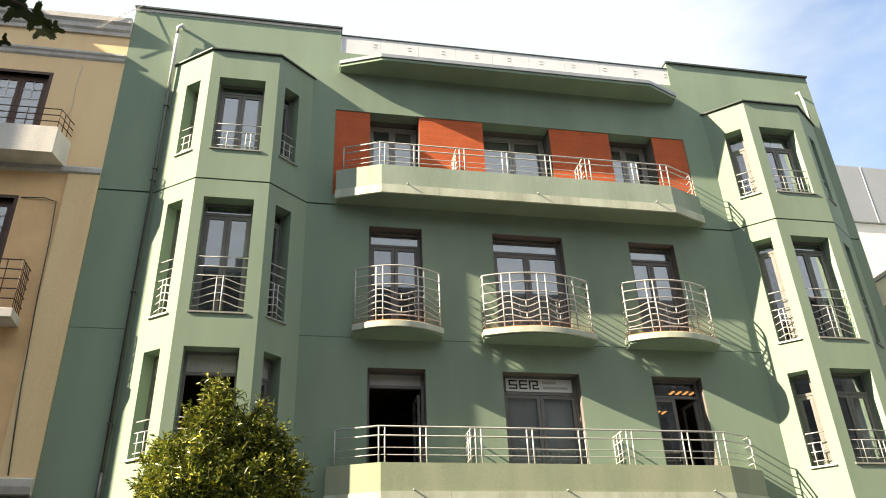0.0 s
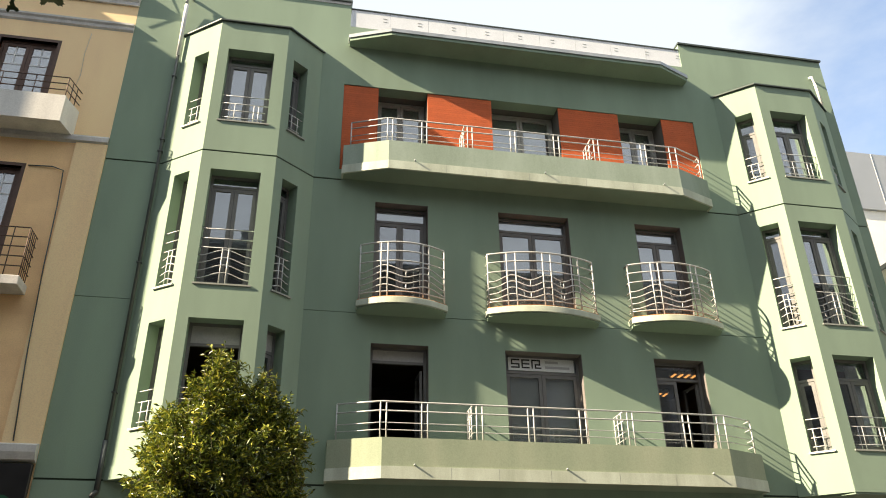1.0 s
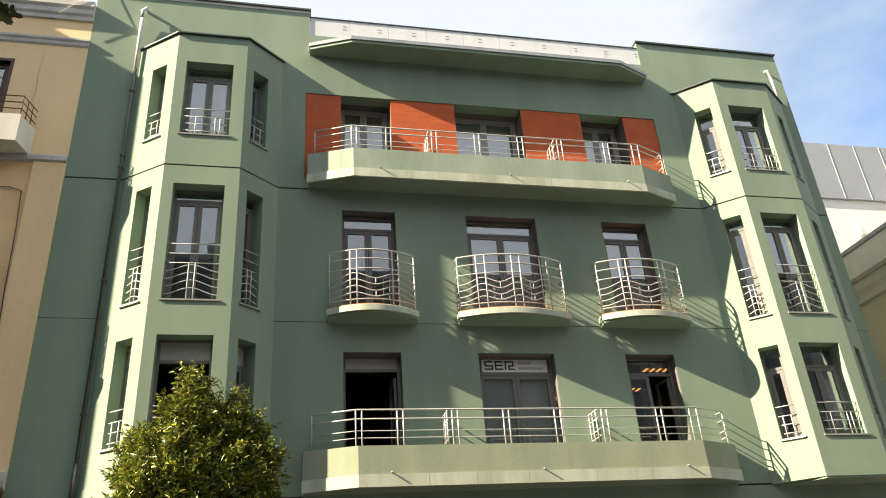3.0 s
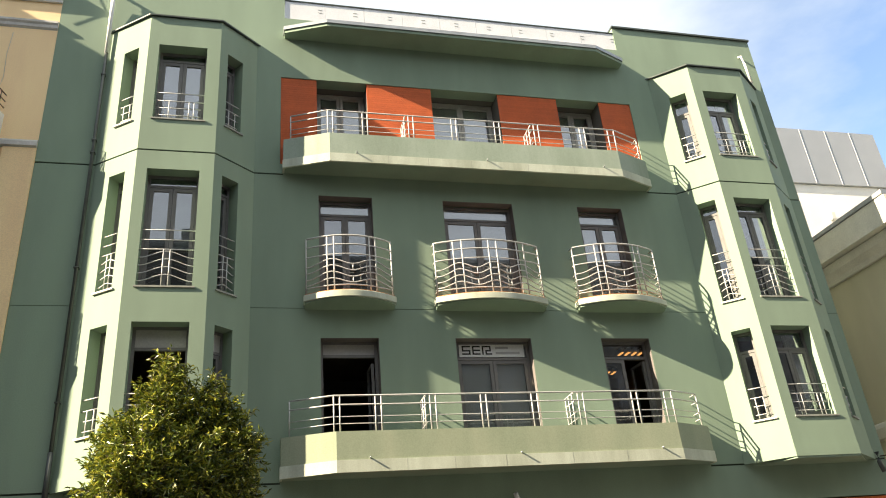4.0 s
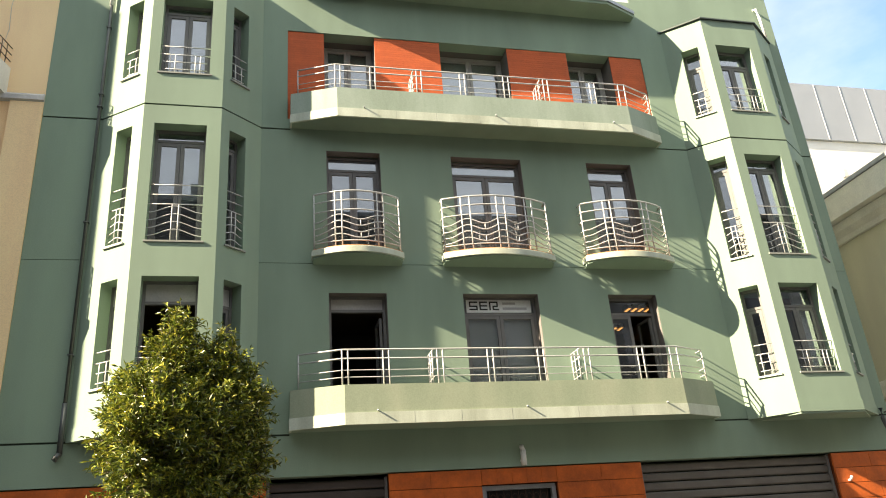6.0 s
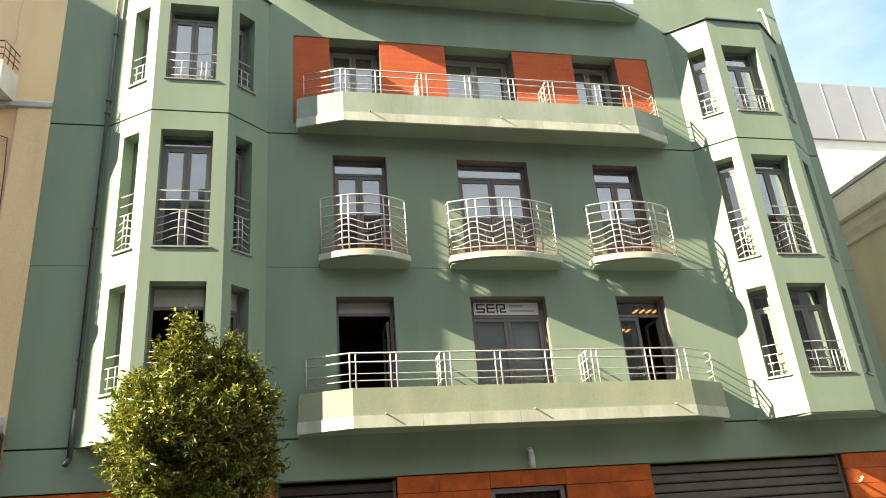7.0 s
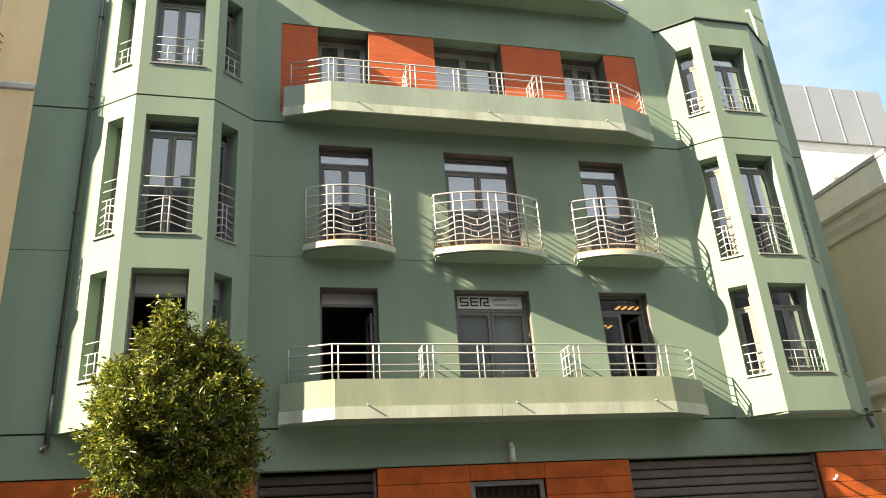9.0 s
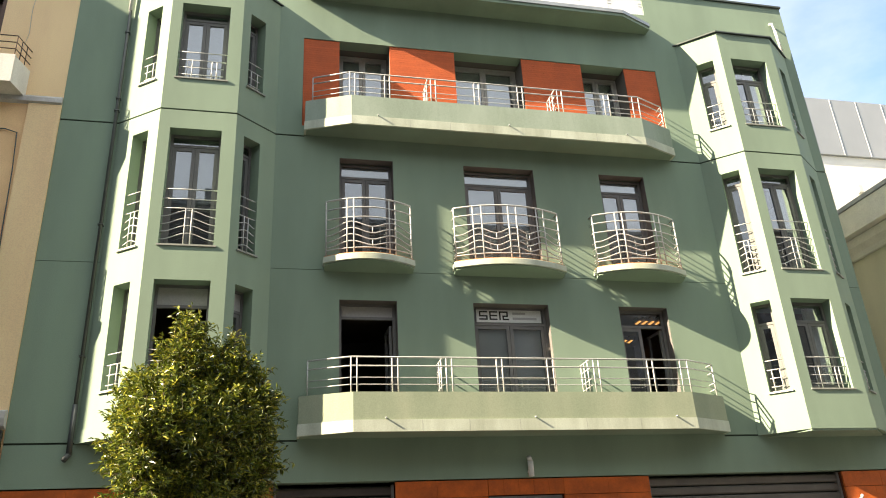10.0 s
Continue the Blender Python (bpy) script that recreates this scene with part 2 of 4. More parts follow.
# ---------------------------------------------------------------- mesh helpers
def part(name, bm, mat, parent=None, label="", smooth=False):
    """Link a bmesh as one mesh object, under its thing where one is given."""
    me = bpy.data.meshes.new(name)
    bm.normal_update()
    bm.to_mesh(me)
    bm.free()
    me.materials.append(mat)
    if smooth:
        for p in me.polygons:
            p.use_smooth = True
    ob = new(name, me)
    if parent is not None:
        ob.parent = parent
    if label:
        ob["label"] = label
    return ob


def thing(name, m=None, label="", category="", group="", kind=""):
    """An Empty at a thing's base, which parents its parts."""
    e = new(name)
    e.empty_display_size = 0.2
    if m is not None:
        e.matrix_world = m
    return tagged(e, label, category, group, kind)


def box(bm, x0, x1, y0, y1, z0, z1, bevel=0.0):
    v = [bm.verts.new((x, y, z)) for z in (z0, z1) for y in (y0, y1) for x in (x0, x1)]
    faces = [bm.faces.new([v[i] for i in f]) for f in
             ((0, 2, 3, 1), (4, 5, 7, 6), (0, 1, 5, 4), (1, 3, 7, 5), (3, 2, 6, 7), (2, 0, 4, 6))]
    if bevel:
        edges = list({e for f in faces for e in f.edges})
        bmesh.ops.bevel(bm, geom=edges, offset=bevel, segments=1, affect="EDGES")
    return bm


def boxes(*rows, bevel=0.0):
    bm = bmesh.new()
    for r in rows:
        box(bm, *r, bevel=bevel)
    return bm


def prism(bm, pts, z0, z1):
    """An upright prism over a plan outline given counter-clockwise from above."""
    lo = [bm.verts.new((x, y, z0)) for x, y in pts]
    hi = [bm.verts.new((x, y, z1)) for x, y in pts]
    n = len(pts)
    bm.faces.new(lo[::-1])
    bm.faces.new(hi)
    for i in range(n):
        j = (i + 1) % n
        bm.faces.new((lo[i], lo[j], hi[j], hi[i]))
    return bm


def ring_prism(outer, inner, z0, z1):
    """An upright band between two open plan outlines of equal length."""
    bm = bmesh.new()
    rows = [[bm.verts.new((x, y, z)) for x, y in way] for way, z in ((outer, z0), (outer, z1), (inner, z1), (inner, z0))]
    for a, b in zip(rows, rows[1:] + rows[:1]):
        for i in range(len(outer) - 1):
            bm.faces.new((a[i], a[i + 1], b[i + 1], b[i]))
    for i in (0, -1):
        bm.faces.new([r[i] for r in rows])
    bmesh.ops.recalc_face_normals(bm, faces=bm.faces)
    return bm


def extrude_x(bm, prof, x0, x1):
    """A moulding: a profile of (y, z) carried along x."""
    a = [bm.verts.new((x0, y, z)) for y, z in prof]
    b = [bm.verts.new((x1, y, z)) for y, z in prof]
    n = len(prof)
    bm.faces.new(a)
    bm.faces.new(b[::-1])
    for i in range(n):
        j = (i + 1) % n
        bm.faces.new((a[j], a[i], b[i], b[j]))
    bmesh.ops.recalc_face_normals(bm, faces=bm.faces)
    return bm


def tube(bm, pts, r, sides=7, closed=False):
    """A round bar along a polyline; r is one radius or one for each point."""
    pts = [Vector(p) for p in pts]
    n = len(pts)
    rad = r if isinstance(r, (list, tuple)) else [r] * n
    rings = []
    up = Vector((0, 0, 1))
    for i, p in enumerate(pts):
        d = (pts[min(i + 1, n - 1)] - pts[max(i - 1, 0)]).normalized()
        side = d.cross(up)
        if side.length < 0.05:
            side = d.cross(Vector((0, 1, 0)))
        side.normalize()
        top = side.cross(d).normalized()
        rings.append([bm.verts.new(p + rad[i] * (math.cos(k * math.tau / sides) * side + math.sin(k * math.tau / sides) * top))
                      for k in range(sides)])
    for a, b in zip(rings, rings[1:]):
        for k in range(sides):
            bm.faces.new((a[k], a[(k + 1) % sides], b[(k + 1) % sides], b[k]))
    bm.faces.new(rings[0][::-1])
    bm.faces.new(rings[-1])
    return bm


def bar(name, pts, r, mat, parent, sides=7):
    bm = tube(bmesh.new(), pts, r, sides)
    bmesh.ops.recalc_face_normals(bm, faces=bm.faces)
    return part(name, bm, mat, parent, smooth=True)


def pierced(s0, s1, z0, z1, thick, holes):
    """A wall slab along s with right-angled holes (s0, s1, z0, z1) right through it; y runs inwards."""
    ss = sorted({s0, s1, *[h[0] for h in holes], *[h[1] for h in holes]})
    zz = sorted({z0, z1, *[h[2] for h in holes], *[h[3] for h in holes]})
    ss = [s for s in ss if s0 <= s <= s1]
    zz = [z for z in zz if z0 <= z <= z1]

    def solid(i, j):
        if not (0 <= i < len(ss) - 1 and 0 <= j < len(zz) - 1):
            return False
        s, z = (ss[i] + ss[i + 1]) / 2, (zz[j] + zz[j + 1]) / 2
        return not any(h[0] < s < h[1] and h[2] < z < h[3] for h in holes)

    bm = bmesh.new()
    made = {}

    def v(i, j, k):
        if (i, j, k) not in made:
            made[i, j, k] = bm.verts.new((ss[i], thick * k, zz[j]))
        return made[i, j, k]

    for i in range(len(ss) - 1):
        for j in range(len(zz) - 1):
            if not solid(i, j):
                continue
            bm.faces.new((v(i, j, 0), v(i + 1, j, 0), v(i + 1, j + 1, 0), v(i, j + 1, 0)))
            bm.faces.new((v(i, j, 1), v(i, j + 1, 1), v(i + 1, j + 1, 1), v(i + 1, j, 1)))
            if not solid(i - 1, j):
                bm.faces.new((v(i, j, 0), v(i, j + 1, 0), v(i, j + 1, 1), v(i, j, 1)))
            if not solid(i + 1, j):
                bm.faces.new((v(i + 1, j, 0), v(i + 1, j, 1), v(i + 1, j + 1, 1), v(i + 1, j + 1, 0)))
            if not solid(i, j - 1):
                bm.faces.new((v(i, j, 0), v(i, j, 1), v(i + 1, j, 1), v(i + 1, j, 0)))
            if not solid(i, j + 1):
                bm.faces.new((v(i, j + 1, 0), v(i + 1, j + 1, 0), v(i + 1, j + 1, 1), v(i, j + 1, 1)))
    return bm


def along(a, b, z=0.0):
    """Local axes for a wall from a to b in plan: x along it, y inwards, z up."""
    u = (Vector(b) - Vector(a)).normalized()
    m = Matrix.Identity(4)
    m.col[0][:3] = (u.x, u.y, 0)
    m.col[1][:3] = (-u.y, u.x, 0)
    m.col[3][:3] = (a[0], a[1], z)
    return m


# ---------------------------------------------------------------- ground and street
ground = tagged(part("ground", boxes((-400, 400, -400, 400, -0.6, -0.15)), ASPHALT),
                "dark grey asphalt street surface between the houses", "road", kind="structure")
pavement = tagged(part("pavement", boxes((-60, 60, -4.6, 0.0, -0.15, 0.0)), PAVING),
                  "grey paved footway along the foot of the facades", "pavement", kind="structure")
kerb = tagged(part("kerb", boxes((-60, 60, -4.75, -4.6, -0.15, 0.005), bevel=0.01), KERB),
              "granite kerb edging the footway", "kerb", kind="structure")

# ---------------------------------------------------------------- the green house: plan
X_L, X_R = -5.60, 12.06
DOOR_X = ((0.0, 1.15), (2.72, 4.34), (5.92, 7.04))
Z_BASE, Z_LOW, Z_UP, Z_EAVE, Z_TOP = 3.76, 4.495, 10.955, 15.0, 16.12
BAYS = (((-4.48, 0.0), (-3.605, -0.67), (-2.13, -0.67), (-1.35, 0.0)),
        ((8.60, 0.0), (9.375, -0.67), (10.885, -0.67), (11.79, 0.0)))
WIN_Z = ((5.317, 7.29), (7.997, 10.518), (11.744, 13.657))
THICK = 0.32
GAP = 0.018

door_holes = []
for x0, x1 in DOOR_X:
    door_holes += [(x0, x1, 4.80, 7.24), (x0, x1, 8.07, 10.47)]
bay_holes = [(-4.0, -1.75, z0, z1) for z0, z1 in WIN_Z] + [(9.0, 11.3, z0, z1) for z0, z1 in WIN_Z]
red = (-0.81, 7.90, 11.22, 13.58)

wall = thing("wall_facade", label="pale green rendered house front with fine dark joints", category="wall", kind="structure")
for z0, z1 in ((Z_BASE, Z_LOW - GAP), (Z_LOW + GAP, 7.86 - 0.006), (7.86 + 0.006, Z_UP - GAP), (Z_UP + GAP, Z_EAVE)):
    hs = [h for h in door_holes + bay_holes + [red] if h[3] > z0 and h[2] < z1]
    hs = [(h[0], h[1], max(h[2], z0 - 0.1), min(h[3], z1 + 0.1)) for h in hs]
    bm = pierced(X_L, X_R, z0, z1, THICK, hs)
    part("wall_panel", bm, GREEN, wall)
part("wall_panel", boxes((X_L, -0.74, 0, THICK, Z_EAVE, Z_TOP)), GREEN, wall)
part("wall_panel", boxes((7.90, X_R, 0, THICK, Z_EAVE, Z_TOP)), GREEN, wall)
part("wall_panel", boxes((-0.74, 7.90, 0, THICK, Z_EAVE, 15.36)), GREEN, wall)
for z, g in ((Z_LOW, GAP), (7.86, 0.006), (Z_UP, GAP)):
    xs = [X_L, -4.0, -1.75, 9.0, 11.3, X_R]
    part("joint", boxes(*[(xs[i], xs[i + 1], 0.022, 0.2, z - g, z + g) for i in (0, 2, 4)]), GROOVE, wall)
for z in (Z_LOW, Z_UP):                                     # the joints stop at the balconies
    part("wall_panel", boxes((-0.75, 7.83, 0.0, 0.021, z - GAP, z + GAP)), GREEN, wall)
part("coping", boxes((X_L - 0.03, -0.72, -0.05, THICK + 0.05, Z_TOP, Z_TOP + 0.05)), CAP, wall, "dark metal coping")
part("coping", boxes((7.88, X_R + 0.03, -0.05, THICK + 0.05, Z_TOP, Z_TOP + 0.05)), CAP, wall, "dark metal coping")

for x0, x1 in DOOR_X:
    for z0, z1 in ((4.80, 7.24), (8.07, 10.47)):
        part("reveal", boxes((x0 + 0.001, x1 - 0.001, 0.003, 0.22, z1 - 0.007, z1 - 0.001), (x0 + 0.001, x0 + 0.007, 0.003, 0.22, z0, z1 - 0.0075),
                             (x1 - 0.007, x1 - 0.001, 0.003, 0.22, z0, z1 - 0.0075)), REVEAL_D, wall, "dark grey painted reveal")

part("cap_band", boxes((X_L, -0.75, -0.014, -0.001, Z_TOP - 0.085, Z_TOP - 0.001)), MOULD, wall, "pale grey band under the coping")

# red recess panels of the top storey, with the deep-set doors between them
TOP_X = ((-0.0, 1.15), (2.70, 4.36), (5.90, 7.04))
edges = [red[0], TOP_X[0][0], TOP_X[0][1], TOP_X[1][0], TOP_X[1][1], TOP_X[2][0], TOP_X[2][1], red[1]]
for i in (0, 2, 4, 6):
    a, b = edges[i], edges[i + 1]
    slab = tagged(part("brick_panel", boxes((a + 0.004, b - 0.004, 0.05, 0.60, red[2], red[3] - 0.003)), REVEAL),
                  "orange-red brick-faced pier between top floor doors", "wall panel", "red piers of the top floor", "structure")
    part("backing", boxes((a + 0.004, b - 0.004, 0.028, 0.0498, red[2], red[3] - 0.003)), ORANGE, slab)
    for k in range(39):
        z = red[2] + k * 0.0603
        part("brick_course", boxes((a + 0.004, b - 0.004, 0.0235, 0.029, z + 0.0012, z + 0.0593)), ORANGE, slab)
# soffit slab, with recess shade put into its dark colour
tagged(part("lintel", boxes((red[0], red[1], THICK + 0.002, 0.64, red[3], red[3] + 0.35)), REVEAL), "grey soffit over the deep top floor openings, darkened for shade", "lintel", kind="structure")

# body of the house: flanks, back, roof and floors
shell = tagged(part("house_shell", boxes((X_L, X_L + 0.25, THICK, 10, 0, 15.3), (X_R - 0.25, X_R, THICK, 10, 0, 15.9),
                                         (X_L + 0.25, X_R - 0.25, 9.75, 10, 0, 15.3)), CREAM),
               "rendered flank and rear walls of the green house", "wall", kind="structure")
tagged(part("roof", boxes((X_L, X_R, THICK, 10, 15.3, 15.5)), ROOFING), "flat felted roof of the green house", "roof", kind="structure")
for z in (4.40, 7.62, 10.92, 14.2):
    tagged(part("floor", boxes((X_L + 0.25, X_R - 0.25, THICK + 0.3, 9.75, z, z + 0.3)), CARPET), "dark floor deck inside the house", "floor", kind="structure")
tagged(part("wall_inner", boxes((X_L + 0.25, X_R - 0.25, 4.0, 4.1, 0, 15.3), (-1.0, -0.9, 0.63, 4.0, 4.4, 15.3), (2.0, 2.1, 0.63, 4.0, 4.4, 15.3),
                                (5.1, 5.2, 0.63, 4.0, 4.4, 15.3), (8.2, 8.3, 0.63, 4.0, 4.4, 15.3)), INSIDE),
       "plain plastered inner walls seen through the panes, darkened to look unlit", "wall", kind="structure")

# eave over the top floor, and the white sheet-metal upstand on it
EAVE = [(-0.74, 0.0), (-0.74, -0.20), (0.20, -0.57), (6.95, -0.57), (7.83, -0.20), (7.83, 0.0)]
eave = thing("roof_canopy", label="shallow green roof canopy with canted ends and a zinc edge", category="canopy", kind="structure")
part("soffit", prism(bmesh.new(), EAVE, 14.72, 14.80), GREEN, eave)
part("fascia", prism(bmesh.new(), [(-0.77, -0.002), (-0.77, -0.22), (0.195, -0.60), (6.955, -0.60), (7.86, -0.22), (7.86, -0.002)], 14.802, 14.90), ZINC, eave, "grey zinc edge strip")
bm = bmesh.new()
lo = [(-0.74, -0.004), (-0.74, -0.20), (0.21, -0.575), (6.94, -0.575), (7.83, -0.20), (7.83, -0.004)]
vs = [bm.verts.new((x, y, 14.902)) for x, y in lo] + [bm.verts.new((x, -0.004 + y * 0.02, 15.03 if 0 < k < 5 else 15.02)) for k, (x, y) in enumerate(lo)]
for i in range(6):
    k = (i + 1) % 6
    bm.faces.new((vs[i], vs[k], vs[k + 6], vs[i + 6]))
bm.faces.new(vs[6:])
bm.faces.new(vs[5::-1])
part("sheet_roof", bm, ZINC, eave)
up = thing("roof_upstand", label="bright white sheet metal upstand along the roof edge with small brackets", category="parapet", kind="structure")
for i in range(9):
    a = -0.735 + i * 0.959
    part("panel", boxes((a + 0.003, a + 0.956, 0.02, 0.06, 15.37, 15.93)), PALE, up)
for i in range(10):
    x = 0.1 + i * 0.86
    part("bracket", boxes((x - 0.05, x + 0.05, 0.014, 0.0195, 15.74, 15.75), (x - 0.05, x + 0.05, 0.014, 0.0195, 15.645, 15.655)), SILL, up)
part("top_edge", boxes((-0.735, 7.895, 0.0, 0.08, 15.932, 15.96)), CAP, up, "dark top strip")


# ---------------------------------------------------------------- windows
def window(name, m, w, h, transom=0.28, top="glass", leaves=2, label="", open_leaf=False, frame_mat=FRAME):
    """A grey framed window in local axes: x across, y inwards, z up, with its own panes."""
    win = thing(name, m, label, "window", kind="structure")
    t, d = 0.055, 0.07
    rows = [(0, t, 0, d, 0, h), (w - t, w, 0, d, 0, h), (t, w - t, 0, d, h - t, h), (t, w - t, 0, d, 0, t)]
    zt = h - t
    if transom:
        zt = h - t - transom
        rows.append((t, w - t, 0, d, zt - t, zt))
        if top == "glass":
            part("transom_pane", boxes((t, w - t, 0.03, 0.036, zt, h - t)), GLASS, win)
        elif top == "box":
            part("shutter_box", boxes((t + 0.003, w - t - 0.003, 0.012, 0.06, zt + 0.004, h - t - 0.004)), BOX, win, "white roller shutter box")
        elif top == "white":
            part("transom_pane", boxes((t, w - t, 0.02, 0.026, zt, h - t)), GLASS, win)
            part("blind", boxes((t + 0.003, w - t - 0.003, 0.035, 0.06, zt + 0.004, h - t - 0.004)), BLIND, win, "pale blind behind the top light")
        zt -= t
    part("window_frame", boxes(*rows), frame_mat, win)
    lw = (w - 2 * t) / leaves
    for k in range(leaves):
        if open_leaf == "both" or (open_leaf == "last" and k == leaves - 1):
            continue
        a = t + k * lw + 0.004
        b = a + lw - 0.008
        c = 0.07
        z0, z1 = t + 0.004, zt - 0.004
        case = part("casement", boxes((a, a + c, 0.01, 0.06, z0, z1), (b - c, b, 0.01, 0.06, z0, z1), (a + c, b - c, 0.01, 0.06, z0, z0 + 0.08),
                                      (a + c, b - c, 0.01, 0.06, z1 - c, z1)), frame_mat, win)
        pane = part("pane", boxes((a + c, b - c, 0.032, 0.038, z0 + 0.08, z1 - c)), GLASS, case)
        pane.visible_shadow = False
    return win


def curtain(m, w, h, mat=CURTAIN, folds=7, label="pale curtain hanging straight behind a window"):
    """A pleated cloth, with its folds along x."""
    bm = bmesh.new()
    n = folds * 6
    cols = []
    for i in range(n + 1):
        x = w * i / n
        y = 0.025 * math.sin(i / 6 * math.tau) + 0.01 * math.sin(i * 1.7)
        cols.append([bm.verts.new((x, y + k, z)) for k in (0, 0.004) for z in (0, h)])
    for a, b in zip(cols, cols[1:]):
        bm.faces.new((a[0], b[0], b[1], a[1]))
        bm.faces.new((a[2], a[3], b[3], b[2]))
    ob = part("curtain", bm, mat, smooth=True)
    ob.matrix_world = m
    return tagged(ob, label, "curtain", "curtains in the windows")


def roller_blind(m, w, h, label="plain grey roller blind drawn down behind the glass", mat=BLIND):
    bm = boxes((0, w, 0, 0.006, 0, h), (0, w, -0.006, 0.014, -0.02, 0.0))
    ob = part("roller_blind", bm, mat)
    ob.matrix_world = m
    return tagged(ob, label, "blind", "blinds in the windows")


count = 0
for k, (x0, x1) in enumerate(DOOR_X):
    for row, (z0, z1) in enumerate(((4.80, 7.24), (8.07, 10.44))):
        count += 1
        top = "box" if row == 0 and k == 0 else ("glass" if row == 0 and k == 2 else "white")
        window(f"window_{count}", pose(x0 + 0.008, 0.222, z0), x1 - x0 - 0.016, z1 - z0, (0.22 if k == 0 else 0.29) if row == 0 else 0.24, top,
               label="grey framed french window standing open" if row == 0 and k == 0 else "grey framed french window with one leaf standing open" if row == 0 and k == 2 else "grey framed french window with two casements",
               open_leaf="both" if (row == 0 and k == 0) else "last" if (row == 0 and k == 2) else False)
# the casements that stand open into the rooms
leaf = part("open_casement", boxes((0, 0.055, 0, 0.05, 0, 1.95), (0.46, 0.515, 0, 0.05, 0, 1.95), (0.055, 0.46, 0, 0.05, 0, 0.08), (0.055, 0.46, 0, 0.05, 1.9, 1.95)), FRAME)
leaf.matrix_world = pose(1.07, 0.30, 4.86, 0, 0, 92)
tagged(leaf, "grey casement swung inwards from an open window", "casement", kind="structure")
part("pane", boxes((0.055, 0.46, 0.02, 0.026, 0.08, 1.9)), GLASS, leaf)
leaf = part("open_casement", boxes((0, 0.055, 0, 0.05, 0, 1.95), (0.43, 0.485, 0, 0.05, 0, 1.95), (0.055, 0.43, 0, 0.05, 0, 0.08), (0.055, 0.43, 0, 0.05, 1.9, 1.95)), FRAME)
leaf.matrix_world = pose(6.98, 0.28, 4.86, 0, 0, 98)
tagged(leaf, "grey casement swung inwards from a lit office window", "casement", kind="structure")
part("pane", boxes((0.055, 0.43, 0.02, 0.026, 0.08, 1.9)), GLASS, leaf)

cab = thing("low_cabinet", pose(0.25, 0.80, 4.70), "dark low cabinet inside the open room", "cabinet")
part("body", boxes((0, 0.75, 0.02, 0.38, 0, 0.80), bevel=0.006), BROWN, cab)
part("door", boxes((0.01, 0.372, 0.0, 0.019, 0.03, 0.78), bevel=0.003), BROWN, cab)
part("door", boxes((0.378, 0.74, 0.0, 0.019, 0.03, 0.78), bevel=0.003), BROWN, cab)
for k, (x, w, h) in enumerate(((0.36, 0.28, 0.045), (0.39, 0.22, 0.035), (0.37, 0.24, 0.02))):
    z = 5.502 + sum((0.047, 0.037)[:k])
    stack = part("paper_stack", boxes((x, x + w, 0.86, 1.04, z, z + h), bevel=0.004), SIGN)
    tagged(stack, "white stack of papers lying on the low cabinet", "papers", "papers in the open room")

for x0, x1 in TOP_X:
    count += 1
    window(f"window_{count}", pose(x0, 0.52, 11.24), x1 - x0, 2.33, 0, "glass", frame_mat=BOX, label="grey framed french window set deep between red piers")
for k, (x0, x1) in enumerate(TOP_X):
    roller_blind(pose(x0 + 0.08, 0.66, 11.3), x1 - x0 - 0.16, 2.2, "pale grey blind drawn behind a top floor window", BLIND)
for k, (x0, x1) in enumerate(DOOR_X):
    roller_blind(pose(x0 + 0.08, 0.36 if k == 0 else 0.32, 9.0 if k == 0 else 8.2), x1 - x0 - 0.16, 1.14 if k == 0 else 1.94, mat=BLIND_D if k == 0 else BLIND)
roller_blind(pose(2.80, 0.305, 4.9), 1.46, 1.95)
GLOW = bpy.data.materials.new("warm_lamp")
GLOW.use_nodes = True
GLOW.node_tree.nodes["Principled BSDF"].inputs["Emission Color"].default_value = (1.0, 0.42, 0.10, 1)
GLOW.node_tree.nodes["Principled BSDF"].inputs["Emission Strength"].default_value = 0.38
for x, y in ((7.24, 1.62), (7.41, 1.62), (7.58, 1.62), (7.75, 1.62), (7.54, 3.08), (7.70, 3.08)):
    lamp = thing("ceiling_lamp", None, "warm strip lamp on the ceiling of a lit office", "lamp", "ceiling lamps in the office")
    part("casing", boxes((x - 0.045, x + 0.045, y, y + 0.26, 7.515, 7.616)), PLASTER, lamp)
    part("tube", boxes((x - 0.028, x + 0.028, y + 0.02, y + 0.24, 7.50, 7.514)), GLOW, lamp)


